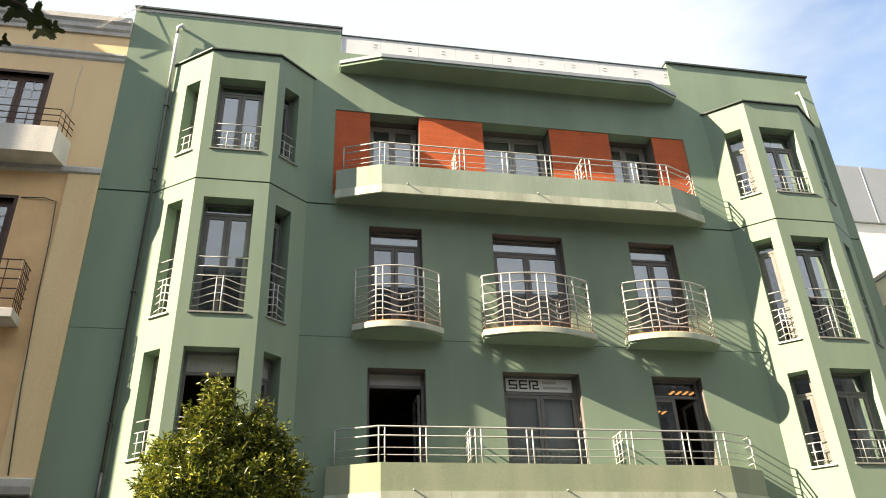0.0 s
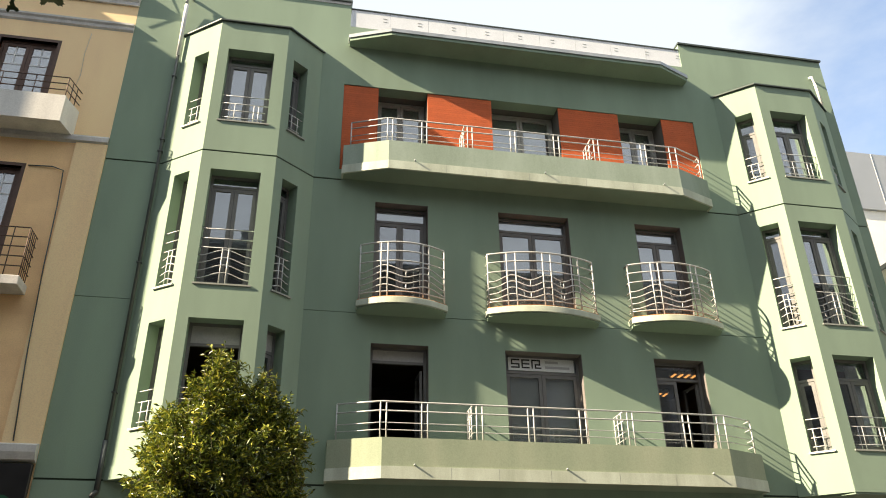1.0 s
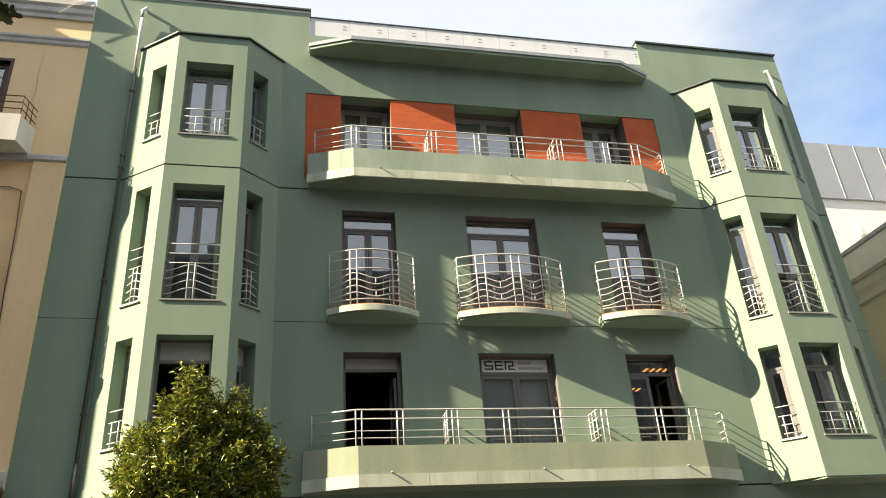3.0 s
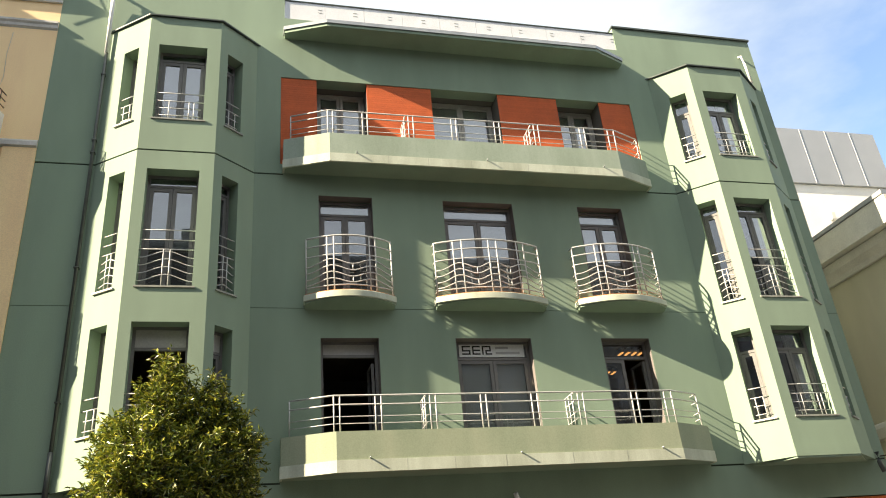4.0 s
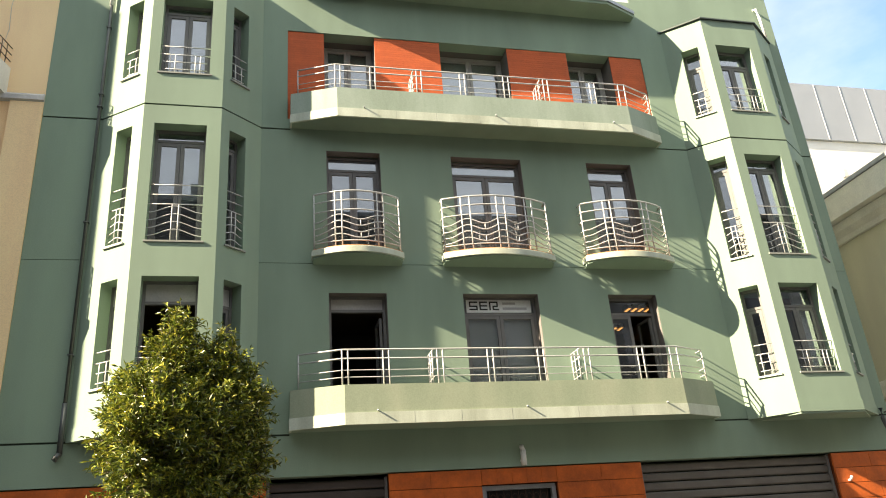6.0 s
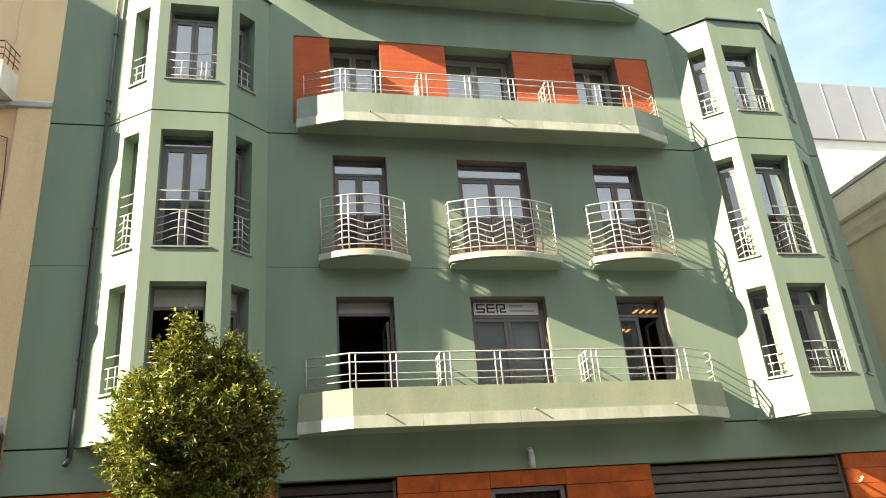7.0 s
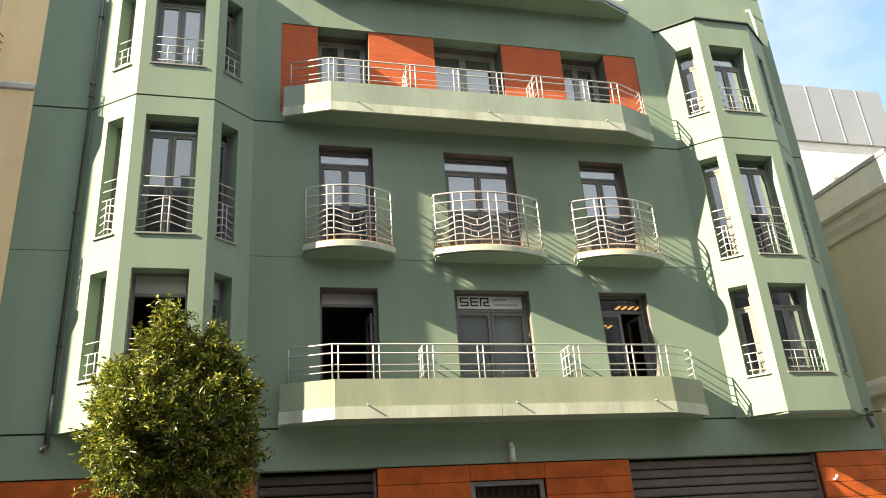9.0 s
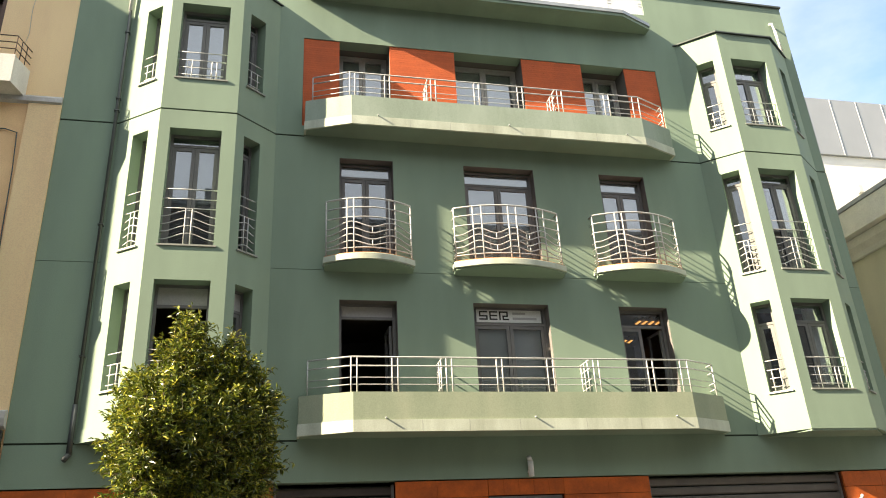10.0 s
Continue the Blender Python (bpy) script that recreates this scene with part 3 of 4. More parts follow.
# ---------------------------------------------------------------- bays
def guard(m, w, style, parent_label, group):
    """A low steel guard across a window opening; style 'grid' or 'chevron'."""
    g = thing("window_guard", m, parent_label, "railing", group)
    r = 0.011
    if style == "grid":
        for z in (0.66, 0.46):
            bar("rail", [(0, 0, z), (w, 0, z)], r, STEEL, g)
        for z in (0.28, 0.10):
            bar("rail", [(0.06, 0, z), (w - 0.06, 0, z)], r * 0.9, STEEL, g)
        xs = (0.20, 0.30, 0.70, 0.80) if w > 0.7 else (0.30, 0.70)
        for f in xs:
            bar("upright", [(w * f, 0, 0.0), (w * f, 0, 0.46)], r, STEEL, g)
    else:
        for z in (1.17, 0.96, 0.76):
            bar("rail", [(0, 0, z), (w, 0, z)], r, STEEL, g)
        rise = 0.14 if w > 0.7 else 0.06
        for z in (0.58, 0.42, 0.26, 0.10):
            pts = []
            for i in range(17):
                f = i / 16
                pts.append((w * f, 0, z + rise * (0.5 - 0.5 * math.cos(math.tau * f))))
            bar("wavy_rail", pts, r * 0.9, STEEL, g, 6)
        for f in ((0.44, 0.56) if w > 0.7 else (0.38, 0.62)):
            bar("upright", [(w * f, 0, 0.0), (w * f, 0, 0.76)], r, STEEL, g)
    return g


SIDE_WIN = (((0.435, 0.84), (0.21, 0.625)), ((0.40, 0.807), (0.27, 0.665)))    # along the left face from the wall, along the right face from the front
FRONT_WIN = ((0.215, 1.20), (0.25, 1.225))
for b, bay in enumerate(BAYS):
    shell = thing(f"bay_{b + 1}", label="green rendered bay of three storeys with canted sides and dark joints", category="bay window", kind="structure")
    for f in range(3):
        m = along(bay[f], bay[f + 1])
        length = (Vector(bay[f + 1]) - Vector(bay[f])).length
        s0, s1 = (SIDE_WIN[b][0], FRONT_WIN[b], SIDE_WIN[b][1])[f]
        for z0, z1 in ((4.485, 4.705), (4.705, Z_UP - GAP), (Z_UP + GAP, 14.42)):
            hs = [(s0, s1, a, c) for a, c in WIN_Z if a > z0 and c < z1]
            off = -0.012 if z1 == 4.705 else 0.0
            ob = part("bay_wall" if z1 != 4.705 else "plinth_band", pierced(0, length, z0, z1, 0.30, hs), GREEN, shell)
            ob.matrix_world = m @ pose(0, off, 0)
        ob = part("joint", boxes((0, length, 0.022, 0.2, Z_UP - GAP, Z_UP + GAP)), GROOVE, shell)
        ob.matrix_world = m
        for k, (z0, z1) in enumerate(WIN_Z):
            count += 1
            wide = f == 1
            top = "glass"
            if k == 0:
                top = "box" if b == 0 else "glass"
            window(f"window_{count}", m @ pose(s0, 0.265, z0), s1 - s0, z1 - z0, 0.34 if k == 0 and b == 0 else (0.17 if k == 1 else (0.14 if b == 0 else 0.36)), top,
                   leaves=2 if wide else 1, open_leaf="both" if (wide and b == 0 and k == 0) else False,
                   label="grey framed bay window with two casements" if wide else "narrow grey framed window in the side of a bay")
            # sills of the sun-facing left side get a lighter colour, as if lit
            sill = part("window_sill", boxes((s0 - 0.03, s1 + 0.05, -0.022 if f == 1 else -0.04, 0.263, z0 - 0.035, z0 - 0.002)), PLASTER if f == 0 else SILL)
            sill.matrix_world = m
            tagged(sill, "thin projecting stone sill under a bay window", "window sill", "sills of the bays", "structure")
            guard(m @ pose(s0, 0.05, z0 + 0.01), s1 - s0, "chevron" if k == 1 else "grid",
                  "steel guard with chevron bars across a bay window" if k == 1 else "low steel guard with crossed bars across a bay window", "window guards of the bays")
            if b == 1 and wide:
                curtain(m @ pose(s0 + 0.55, 0.43, z0 + 0.02), 0.36, z1 - z0 - 0.1)
            elif not (b == 0 and k == 0):
                if wide:
                    roller_blind(m @ pose(s0 + 0.06, 0.44, z0 + (1.0 if k == 1 else 0.1)), s1 - s0 - 0.12, (z1 - z0) - (1.1 if k == 1 else 0.15), mat=BLIND_M)
    part("soffit", prism(bmesh.new(), [(p[0], p[1] + 0.001 if p[1] else 0.2) for p in bay], 4.445, 4.487), GREEN, shell)
    part("bay_roof", prism(bmesh.new(), [(bay[0][0] + 0.02, 0.1), (bay[1][0] + 0.02, bay[1][1] + 0.02), (bay[2][0] - 0.02, bay[2][1] + 0.02), (bay[3][0] - 0.02, 0.1)], 14.26, 14.422), GREEN, shell)
    c = 0.05
    part("coping", prism(bmesh.new(), [(bay[0][0] - c - 0.02, -0.002), (bay[1][0] - c * 0.6, bay[1][1] - c), (bay[2][0] + c * 0.6, bay[2][1] - c), (bay[3][0] + c + 0.02, -0.002)], 14.424, 14.458), CAP, shell, "dark metal coping")


# ---------------------------------------------------------------- long balconies
def long_balcony(z0, z1, band, rail_z, spouts, paint, label):
    """A shallow balcony with canted ends, a solid parapet and a steel railing."""
    bal = thing("balcony", label=label, category="balcony", group="long balconies")
    plan = [(-0.75, 0.0), (-0.75, -0.22), (0.20, -0.59), (6.93, -0.59), (7.83, -0.22), (7.83, 0.0)]
    inner = [(-0.64, -0.002), (-0.64, -0.15), (0.22, -0.48), (6.91, -0.48), (7.72, -0.15), (7.72, -0.002)]
    part("deck", prism(bmesh.new(), plan, z0, z0 + 0.20), GREEN, bal)
    part("parapet", ring_prism(plan, inner, z0 + 0.201, z1), paint, bal)
    n = 0.014
    bm = ring_prism([(-0.75 - n, -0.003), (-0.75 - n, -0.228), (0.197, -0.59 - n), (6.933, -0.59 - n), (7.83 + n, -0.228), (7.83 + n, -0.003)],
                    [(-0.72, -0.004), (-0.72, -0.20), (0.205, -0.56), (6.925, -0.56), (7.80, -0.20), (7.80, -0.004)], z0 - 0.004, z0 + band)
    part("edge_band", bm, GREEN_BAND, bal, "weathered lower edge band with faint joints")
    for x in (1.45, 2.33, 3.30, 4.62, 5.73):
        part("joint", boxes((x - 0.003, x + 0.003, -0.59 - n - 0.0015, -0.60, z0 + 0.002, z0 + band - 0.004)), SILL, bal)
    path = [(-0.60, -0.21), (0.17, -0.53), (6.96, -0.53), (7.70, -0.22)]
    for z, r in zip(rail_z, (0.017, 0.015, 0.009, 0.009)):
        bar("rail", [(x, y, z1 + z) for x, y in path], r, STEEL, bal)
    posts = path + [(x, -0.53) for x in (0.28, 0.93, 1.04, 1.96, 2.07, 2.95, 3.06, 3.97, 4.09, 4.93, 5.04, 6.08, 6.20, 6.80)]
    for x in (1.90, 4.88):
        for z, r in zip(rail_z, (0.016, 0.014, 0.010, 0.010)):
            bar("cross_rail", [(x, -0.53, z1 + z), (x, -0.01, z1 + z)], r, STEEL, bal)
        for y in (-0.36, -0.18, -0.02):
            bar("cross_post", [(x, y, z1 - 0.02), (x, y, z1 + rail_z[0])], 0.013, STEEL, bal)
    for x, y in (path[0], path[3]):
        for z in rail_z:
            bar("cross_rail", [(x, y, z1 + z), (x, -0.005, z1 + z)], 0.012, STEEL, bal)
    for x, y in posts:
        bar("post", [(x, y, z1 - 0.02), (x, y, z1 + rail_z[0] - 0.005)], 0.014, STEEL, bal)
    for x in spouts:
        bar("spout", [(x, -0.58, z0 + band + 0.03), (x - 0.005, -0.655, z0 + band + 0.026)], 0.015, ZINC, bal)
    return bal


long_balcony(4.53, 5.25, 0.21, (0.67, 0.50, 0.28, 0.15), (0.79, 3.61, 6.50), PARAPET, "shallow green balcony with solid parapet above the shops")
long_balcony(10.98, 11.70, 0.20, (0.63, 0.47, 0.26, 0.13), (0.77, 3.68, 6.49), PARAPET_U, "shallow green balcony with solid parapet below the red piers")


# ---------------------------------------------------------------- curved balconies
SIDE = 0.20                                                # depth of the short straight flanks


def bow(u, w, d):
    """Plan of a bowed front between two corners: u from 0 to 1 gives x from 0 to w, and y."""
    return w * u, -SIDE - (d - SIDE) * (1 - (2 * u - 1) ** 2)


def curved_balcony(x0, x1, pairs, ties):
    w, d, zt = x1 - x0, 0.52, 8.05
    bal = thing("curved_balcony", pose(x0, 0, 0), "small bowed balcony with wavy steel railing and pale slab edge", "balcony", "curved balconies")
    us = [i / 36 for i in range(37)]

    def outline(grow):
        arc = [(bow(u, w, d)[0] + grow * (2 * u - 1), bow(u, w, d)[1] - grow) for u in us]
        return [(-grow, -0.001)] + arc + [(w + grow, -0.001)]

    # underside rising from the wall towards the front edge
    bm = bmesh.new()
    way = outline(-0.02)
    back = [bm.verts.new((x, -0.001, 7.83)) for x, y in way]
    front = [bm.verts.new((x, y, 7.83 + 0.065 * min(1.0, -y / 0.3))) for x, y in way]
    top = [bm.verts.new((x, y, 7.914)) for x, y in way]
    for i in range(len(way) - 1):
        bm.faces.new((back[i], front[i], front[i + 1], back[i + 1]) if 0 < i < len(way) - 2 else ((back[i], front[i + 1], back[i + 1]) if i == 0 else (back[i], front[i], back[i + 1])))
        bm.faces.new((front[i], top[i], top[i + 1], front[i + 1]))
    bm.faces.new(top)
    bmesh.ops.remove_doubles(bm, verts=bm.verts, dist=0.0004)
    bmesh.ops.recalc_face_normals(bm, faces=bm.faces)
    part("slab", bm, GREEN, bal)
    bm = bmesh.new()
    vs = [[bm.verts.new((x, y, z)) for x, y in outline(g)] for g, z in ((0.0, 7.915), (0.010, 7.922), (0.010, 8.040), (0.0, zt))]
    for a, b in zip(vs, vs[1:]):
        for i in range(len(a) - 1):
            bm.faces.new((a[i], a[i + 1], b[i + 1], b[i]))
    bm.faces.new(vs[0][::-1])
    bm.faces.new(vs[-1])
    part("slab_edge", bm, GREEN_BAND, bal, "pale worn slab edge")
    part("tile_edge", prism(bmesh.new(), outline(-0.012), zt + 0.002, zt + 0.022), TERRA, bal, "terracotta floor edge")
    rw, rd = w - 0.09, d - 0.045
    half = (pairs[1] - pairs[0]) / 2

    def spot(u):
        x, y = bow(u, rw, rd)
        return x + 0.045, y + 0.045

    def rail(h, wave=0.0):
        pts = [(0.045, -0.008, 8.07 + h - wave)]
        for u in us:
            near = min(1.0, min(abs(u - p) for p in pairs) / half)
            pts.append((*spot(u), 8.07 + h + wave * math.cos(near * math.pi)))
        return pts + [(w - 0.045, -0.008, 8.07 + h - wave)]

    for h, r in ((1.235, 0.019), (1.03, 0.015), (0.81, 0.0135), (0.13, 0.013)):
        bar("rail", rail(h), r, STEEL, bal)
    for h in (0.65, 0.51, 0.37, 0.235):
        bar("wavy_rail", rail(h, 0.062 if h > 0.3 else 0.05), 0.0125, STEEL, bal, 6)
    for u in [0.0, 1.0] + [p + k for p in pairs for k in (-0.038, 0.038)]:
        x, y = spot(u)
        bar("post", [(x, y, 8.055), (x, y, 8.07 + 1.235)], 0.015, STEEL, bal)
    for u in ties:
        x, y = spot(u)
        for h in (0.45, 0.17):
            bar("tie", [(x, y, 8.07 + h), (x, y, 8.07 + h + 0.13)], 0.010, STEEL, bal)
    return bal


curved_balcony(-0.325, 1.505, (0.27, 0.76), (0.52,))
curved_balcony(2.345, 4.755, (0.20, 0.52, 0.80), (0.36, 0.67))
curved_balcony(5.48, 7.535, (0.27, 0.73), (0.52,))

# ---------------------------------------------------------------- ground floor of the green house
def stone_pier(x0, x1, z_top, label):
    pier = thing("stone_pier", pose(0, 0, 0), label, "wall", "orange shop front piers", "structure")
    part("core", boxes((x0 + 0.01, x1 - 0.01, 0.05, 0.35, 0, z_top - 0.01)), STONE_J, pier)
    z = z_top
    rng = random.Random(int(x0 * 100))
    while z > 0.02:
        h = min(z, 0.305)
        x, row = x0, 0
        parts = [x0]
        x = x0 + rng.uniform(0.7, 1.2)
        while x < x1 - 0.35:
            parts.append(x)
            x += rng.uniform(0.8, 1.2)
        parts.append(x1)
        for a, b in zip(parts, parts[1:]):
            part("stone", boxes((a + 0.0015, b - 0.0015, 0.012 + rng.uniform(0, 0.006), 0.06, z - h + 0.006, z - 0.004), bevel=0.002), STONE, pier)
        z -= h
    return pier


stone_pier(X_L + 0.0, -1.15, Z_BASE - 0.02, "orange-red stone shop front pier below the green wall")
stone_pier(1.02, 2.76, Z_BASE - 0.02, "orange-red stone pier with fine level joints")
stone_pier(4.25, 6.02, Z_BASE - 0.02, "orange-red stone pier with fine level joints")
stone_pier(10.36, X_R, Z_BASE - 0.02, "orange-red stone pier at the house corner")
lint = thing("stone_lintel", None, "flat arch of upright orange stones over the doorway", "lintel", kind="structure")
part("core", boxes((2.77, 4.24, 0.05, 0.35, 3.46, Z_BASE - 0.03)), STONE_J, lint)
for i in range(5):
    a = 2.765 + i * 0.2965
    part("stone", boxes((a + 0.0015, a + 0.295, 0.013, 0.06, 3.455, Z_BASE - 0.024), bevel=0.002), STONE, lint)


def roller_shutter(x0, x1, z_top, mat, label):
    sh = thing("roller_shutter", pose(0, 0, 0), label, "shutter", "roller shutters of the shops")
    n = int(z_top / 0.178)
    for i in range(n):
        z = z_top - (i + 1) * 0.178
        bm = extrude_x(bmesh.new(), [(0.21, z), (0.165, z + 0.006), (0.15, z + 0.03), (0.148, z + 0.13), (0.165, z + 0.152), (0.21, z + 0.160), (0.22, z + 0.160), (0.22, z)], x0 + 0.05, x1 - 0.05)
        part("slat", bm, mat, sh)
    part("guide", boxes((x0, x0 + 0.05, 0.12, 0.23, 0, z_top)), FRAME, sh)
    part("guide", boxes((x1 - 0.05, x1, 0.12, 0.23, 0, z_top)), FRAME, sh)
    part("backing", boxes((x0, x1, 0.235, 0.30, 0, z_top)), GROOVE, sh)
    return sh


roller_shutter(6.03, 10.35, Z_BASE - 0.03, SHUTTER, "closed grey-brown roller shutter of ribbed slats")
roller_shutter(-1.14, 1.01, Z_BASE - 0.06, SHUTTER_D, "closed dark brown roller shutter of ribbed slats")

doorway = thing("door_1", None, "dark doorway with a wrought iron grille", "door", kind="structure")
part("door_frame", boxes((2.78, 2.86, 0.10, 0.20, 0, 3.44), (4.15, 4.23, 0.10, 0.20, 0, 3.44), (2.86, 4.15, 0.10, 0.20, 3.36, 3.44)), ZINC, doorway)
part("door_leaf", boxes((2.86, 4.15, 0.25, 0.30, 0, 3.36)), SIGN_B, doorway)
for i in range(9):
    x = 2.93 + i * 0.143
    bar("grille_bar", [(x, 0.17, 0.05), (x, 0.17, 3.36)], 0.009, IRON, doorway, 6)
for i in range(8):
    x = 3.0 + i * 0.143
    bar("grille_scroll", [(x + 0.05 * math.cos(k * math.tau / 12), 0.17, 3.22 + 0.07 * math.sin(k * math.tau / 12)) for k in range(13)], 0.006, IRON, doorway, 5)

# stub pipes and downpipes
stub = thing("vent_pipe", None, "short pale pipe stub with a tilted mouth on the wall", "pipe")
bar("pipe", [(3.60, -0.07, 3.77), (3.60, -0.07, 4.05)], 0.055, PIPE_W, stub, 12)
bar("mouth", [(3.60, -0.07, 4.05), (3.56, -0.12, 4.12)], 0.045, PIPE_W, stub, 12)
part("bracket", boxes((3.55, 3.65, -0.06, -0.001, 3.84, 3.88)), PIPE_W, stub)

dp = thing("downpipe", None, "grey zinc downpipe beside the bay, head coloured white as sunlit, dark foot", "downpipe")
# head and upper length are coloured white to look sunlit
bar("head", [(-4.44, -0.02, 15.58), (-4.49, -0.12, 15.60), (-4.56, -0.14, 15.50), (-4.55, -0.11, 15.3)], 0.045, PIPE_W, dp, 12)
bar("upper_pipe", [(-4.55, -0.11, 15.3), (-4.55, -0.09, 14.9), (-4.545, -0.07, 13.8)], 0.045, PIPE_W, dp, 12)
bar("pipe", [(-4.545, -0.07, 13.802), (-4.545, -0.055, 13.4), (-4.545, -0.052, 5.15)], 0.035, PIPE_G, dp, 12)
bar("lower_pipe", [(-4.545, -0.056, 5.152), (-4.545, -0.056, 4.30)], 0.047, PIPE, dp, 12)
bar("shoe", [(-4.545, -0.056, 4.30), (-4.605, -0.11, 4.19)], 0.047, PIPE, dp, 12)
for z in (13.2, 11.5, 11.2, 8.6, 6.0):
    part("clip", boxes((-4.595, -4.495, -0.11, -0.001, z, z + 0.02)), PIPE_G, dp)
dp2 = thing("downpipe", None, "short white pipe stub high on the green wall", "downpipe")
bar("pipe", [(11.60, -0.02, 15.50), (11.60, -0.11, 15.46), (11.64, -0.11, 15.2), (11.70, -0.08, 14.56)], 0.036, PIPE_W, dp2, 12)
dp3 = thing("downpipe", None, "short grey pipe shoe under the bay", "downpipe")
bar("pipe", [(11.80, -0.09, 4.62), (11.80, -0.09, 4.42), (11.81, -0.13, 4.2)], 0.05, PIPE, dp3, 12)
wall_lamp = thing("wall_lamp", None, "small pale wall lamp on a thin arm at the house corner", "lamp")
bar("arm", [(11.95, -0.001, 4.55), (12.06, -0.3, 4.52)], 0.014, IRON, wall_lamp)
bar("head", [(12.04, -0.28, 4.52), (12.12, -0.55, 4.46)], [0.05, 0.065], PIPE_W, wall_lamp, 10)

spot = thing("wall_spotlight", None, "small white spotlight fixed to the orange stone pier", "lamp")
bar("base", [(SPOT_X, 0.012, 3.18), (SPOT_X, -0.05, 3.18)], 0.022, PIPE_W, spot, 12)
bar("head", [(SPOT_X, -0.05, 3.17), (SPOT_X - 0.03, -0.13, 3.24)], [0.018, 0.030], PIPE_W, spot, 12)

# window sign: plain shapes for the mark, bars for the small writing
sg = thing("window_sign", pose(2.83, 0.217, 6.925), "white window sign with a black mark and two grey lines", "sign")
part("board", boxes((0.0, 1.40, -0.006, 0.004, -0.02, 0.25)), SIGN, sg)
part("mark", boxes((0.06, 0.24, -0.010, -0.0065, 0.19, 0.22), (0.06, 0.09, -0.010, -0.0065, 0.13, 0.19), (0.06, 0.24, -0.010, -0.0065, 0.10, 0.13), (0.21, 0.24, -0.010, -0.0065, 0.06, 0.10),
                   (0.06, 0.24, -0.010, -0.0065, 0.03, 0.06)), INK, sg, "black block mark")
part("mark", boxes((0.28, 0.45, -0.010, -0.0065, 0.19, 0.22), (0.28, 0.45, -0.010, -0.0065, 0.11, 0.14), (0.28, 0.45, -0.010, -0.0065, 0.03, 0.06), (0.28, 0.31, -0.010, -0.0065, 0.06, 0.11), (0.28, 0.31, -0.010, -0.0065, 0.14, 0.19)), INK, sg, "black block mark")
part("mark", boxes((0.49, 0.52, -0.010, -0.0065, 0.03, 0.19), (0.49, 0.68, -0.010, -0.0065, 0.19, 0.22), (0.65, 0.68, -0.010, -0.0065, 0.13, 0.19), (0.56, 0.68, -0.010, -0.0065, 0.10, 0.13), (0.56, 0.59, -0.010, -0.0065, 0.06, 0.10),
                   (0.56, 0.70, -0.010, -0.0065, 0.03, 0.06)), INK, sg, "black block mark")
part("writing_bar", boxes((0.78, 1.06, -0.010, -0.0065, 0.15, 0.20)), INK_G, sg, "grey bar of small writing")
part("writing_bar", boxes((0.78, 1.30, -0.010, -0.0065, 0.04, 0.09)), INK_G, sg, "grey bar of small writing")

# ---------------------------------------------------------------- yellow house
Y0, Y1 = -12.9, X_L - 0.004
yw = thing("wall_yellow_house", None, "ochre yellow rendered house front with grey mouldings", "wall", kind="structure")
y_holes = [(-8.25, -7.09, 12.0, 13.84), (-8.30, -7.12, 8.1, 10.60), (-11.6, -10.4, 12.0, 13.84), (-11.6, -10.4, 8.1, 10.60)]
part("wall_panel", pierced(Y0, Y1, 11.30, 15.20, 0.35, [h for h in y_holes if h[2] > 11]), YELLOW, yw)
part("wall_panel", pierced(Y0, Y1, 4.9, 11.30, 0.35, [h for h in y_holes if h[2] < 11]), YELLOW_B, yw)
part("pilaster", boxes((-6.22, Y1, -0.03, -0.001, 5.05, 11.27)), YELLOW, yw, "brighter flat strip at the house edge")
part("string_course", extrude_x(bmesh.new(), [(0, 11.26), (-0.07, 11.30), (-0.07, 11.40), (-0.04, 11.45), (0, 11.46)], Y0, Y1), MOULD, yw)
part("cornice", extrude_x(bmesh.new(), [(-0.001, 14.36), (-0.04, 14.40), (-0.05, 14.47), (-0.085, 14.51), (-0.085, 14.56), (-0.001, 14.59)], Y0, Y1), MOULD, yw)
part("cornice", extrude_x(bmesh.new(), [(0.2, 15.14), (-0.05, 15.14), (-0.05, 15.24), (-0.10, 15.29), (-0.10, 15.42), (-0.155, 15.48), (-0.155, 15.62), (0.2, 15.66)], Y0, Y1), MOULD, yw)
part("ledge", extrude_x(bmesh.new(), [(-0.001, 4.74), (-0.12, 4.78), (-0.16, 4.90), (-0.16, 5.02), (-0.001, 5.08)], Y0, Y1 - 0.002), MOULD, yw)
part("base_wall", boxes((Y0, Y1, 0.02, 0.35, 0, 4.9)), YELLOW_B, yw)
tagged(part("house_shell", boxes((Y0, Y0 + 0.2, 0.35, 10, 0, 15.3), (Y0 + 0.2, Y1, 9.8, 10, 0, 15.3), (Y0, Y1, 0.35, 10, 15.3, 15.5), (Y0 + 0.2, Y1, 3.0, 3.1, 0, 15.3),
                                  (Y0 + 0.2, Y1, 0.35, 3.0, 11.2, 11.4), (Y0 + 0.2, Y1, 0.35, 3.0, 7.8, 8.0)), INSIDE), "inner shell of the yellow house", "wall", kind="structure")
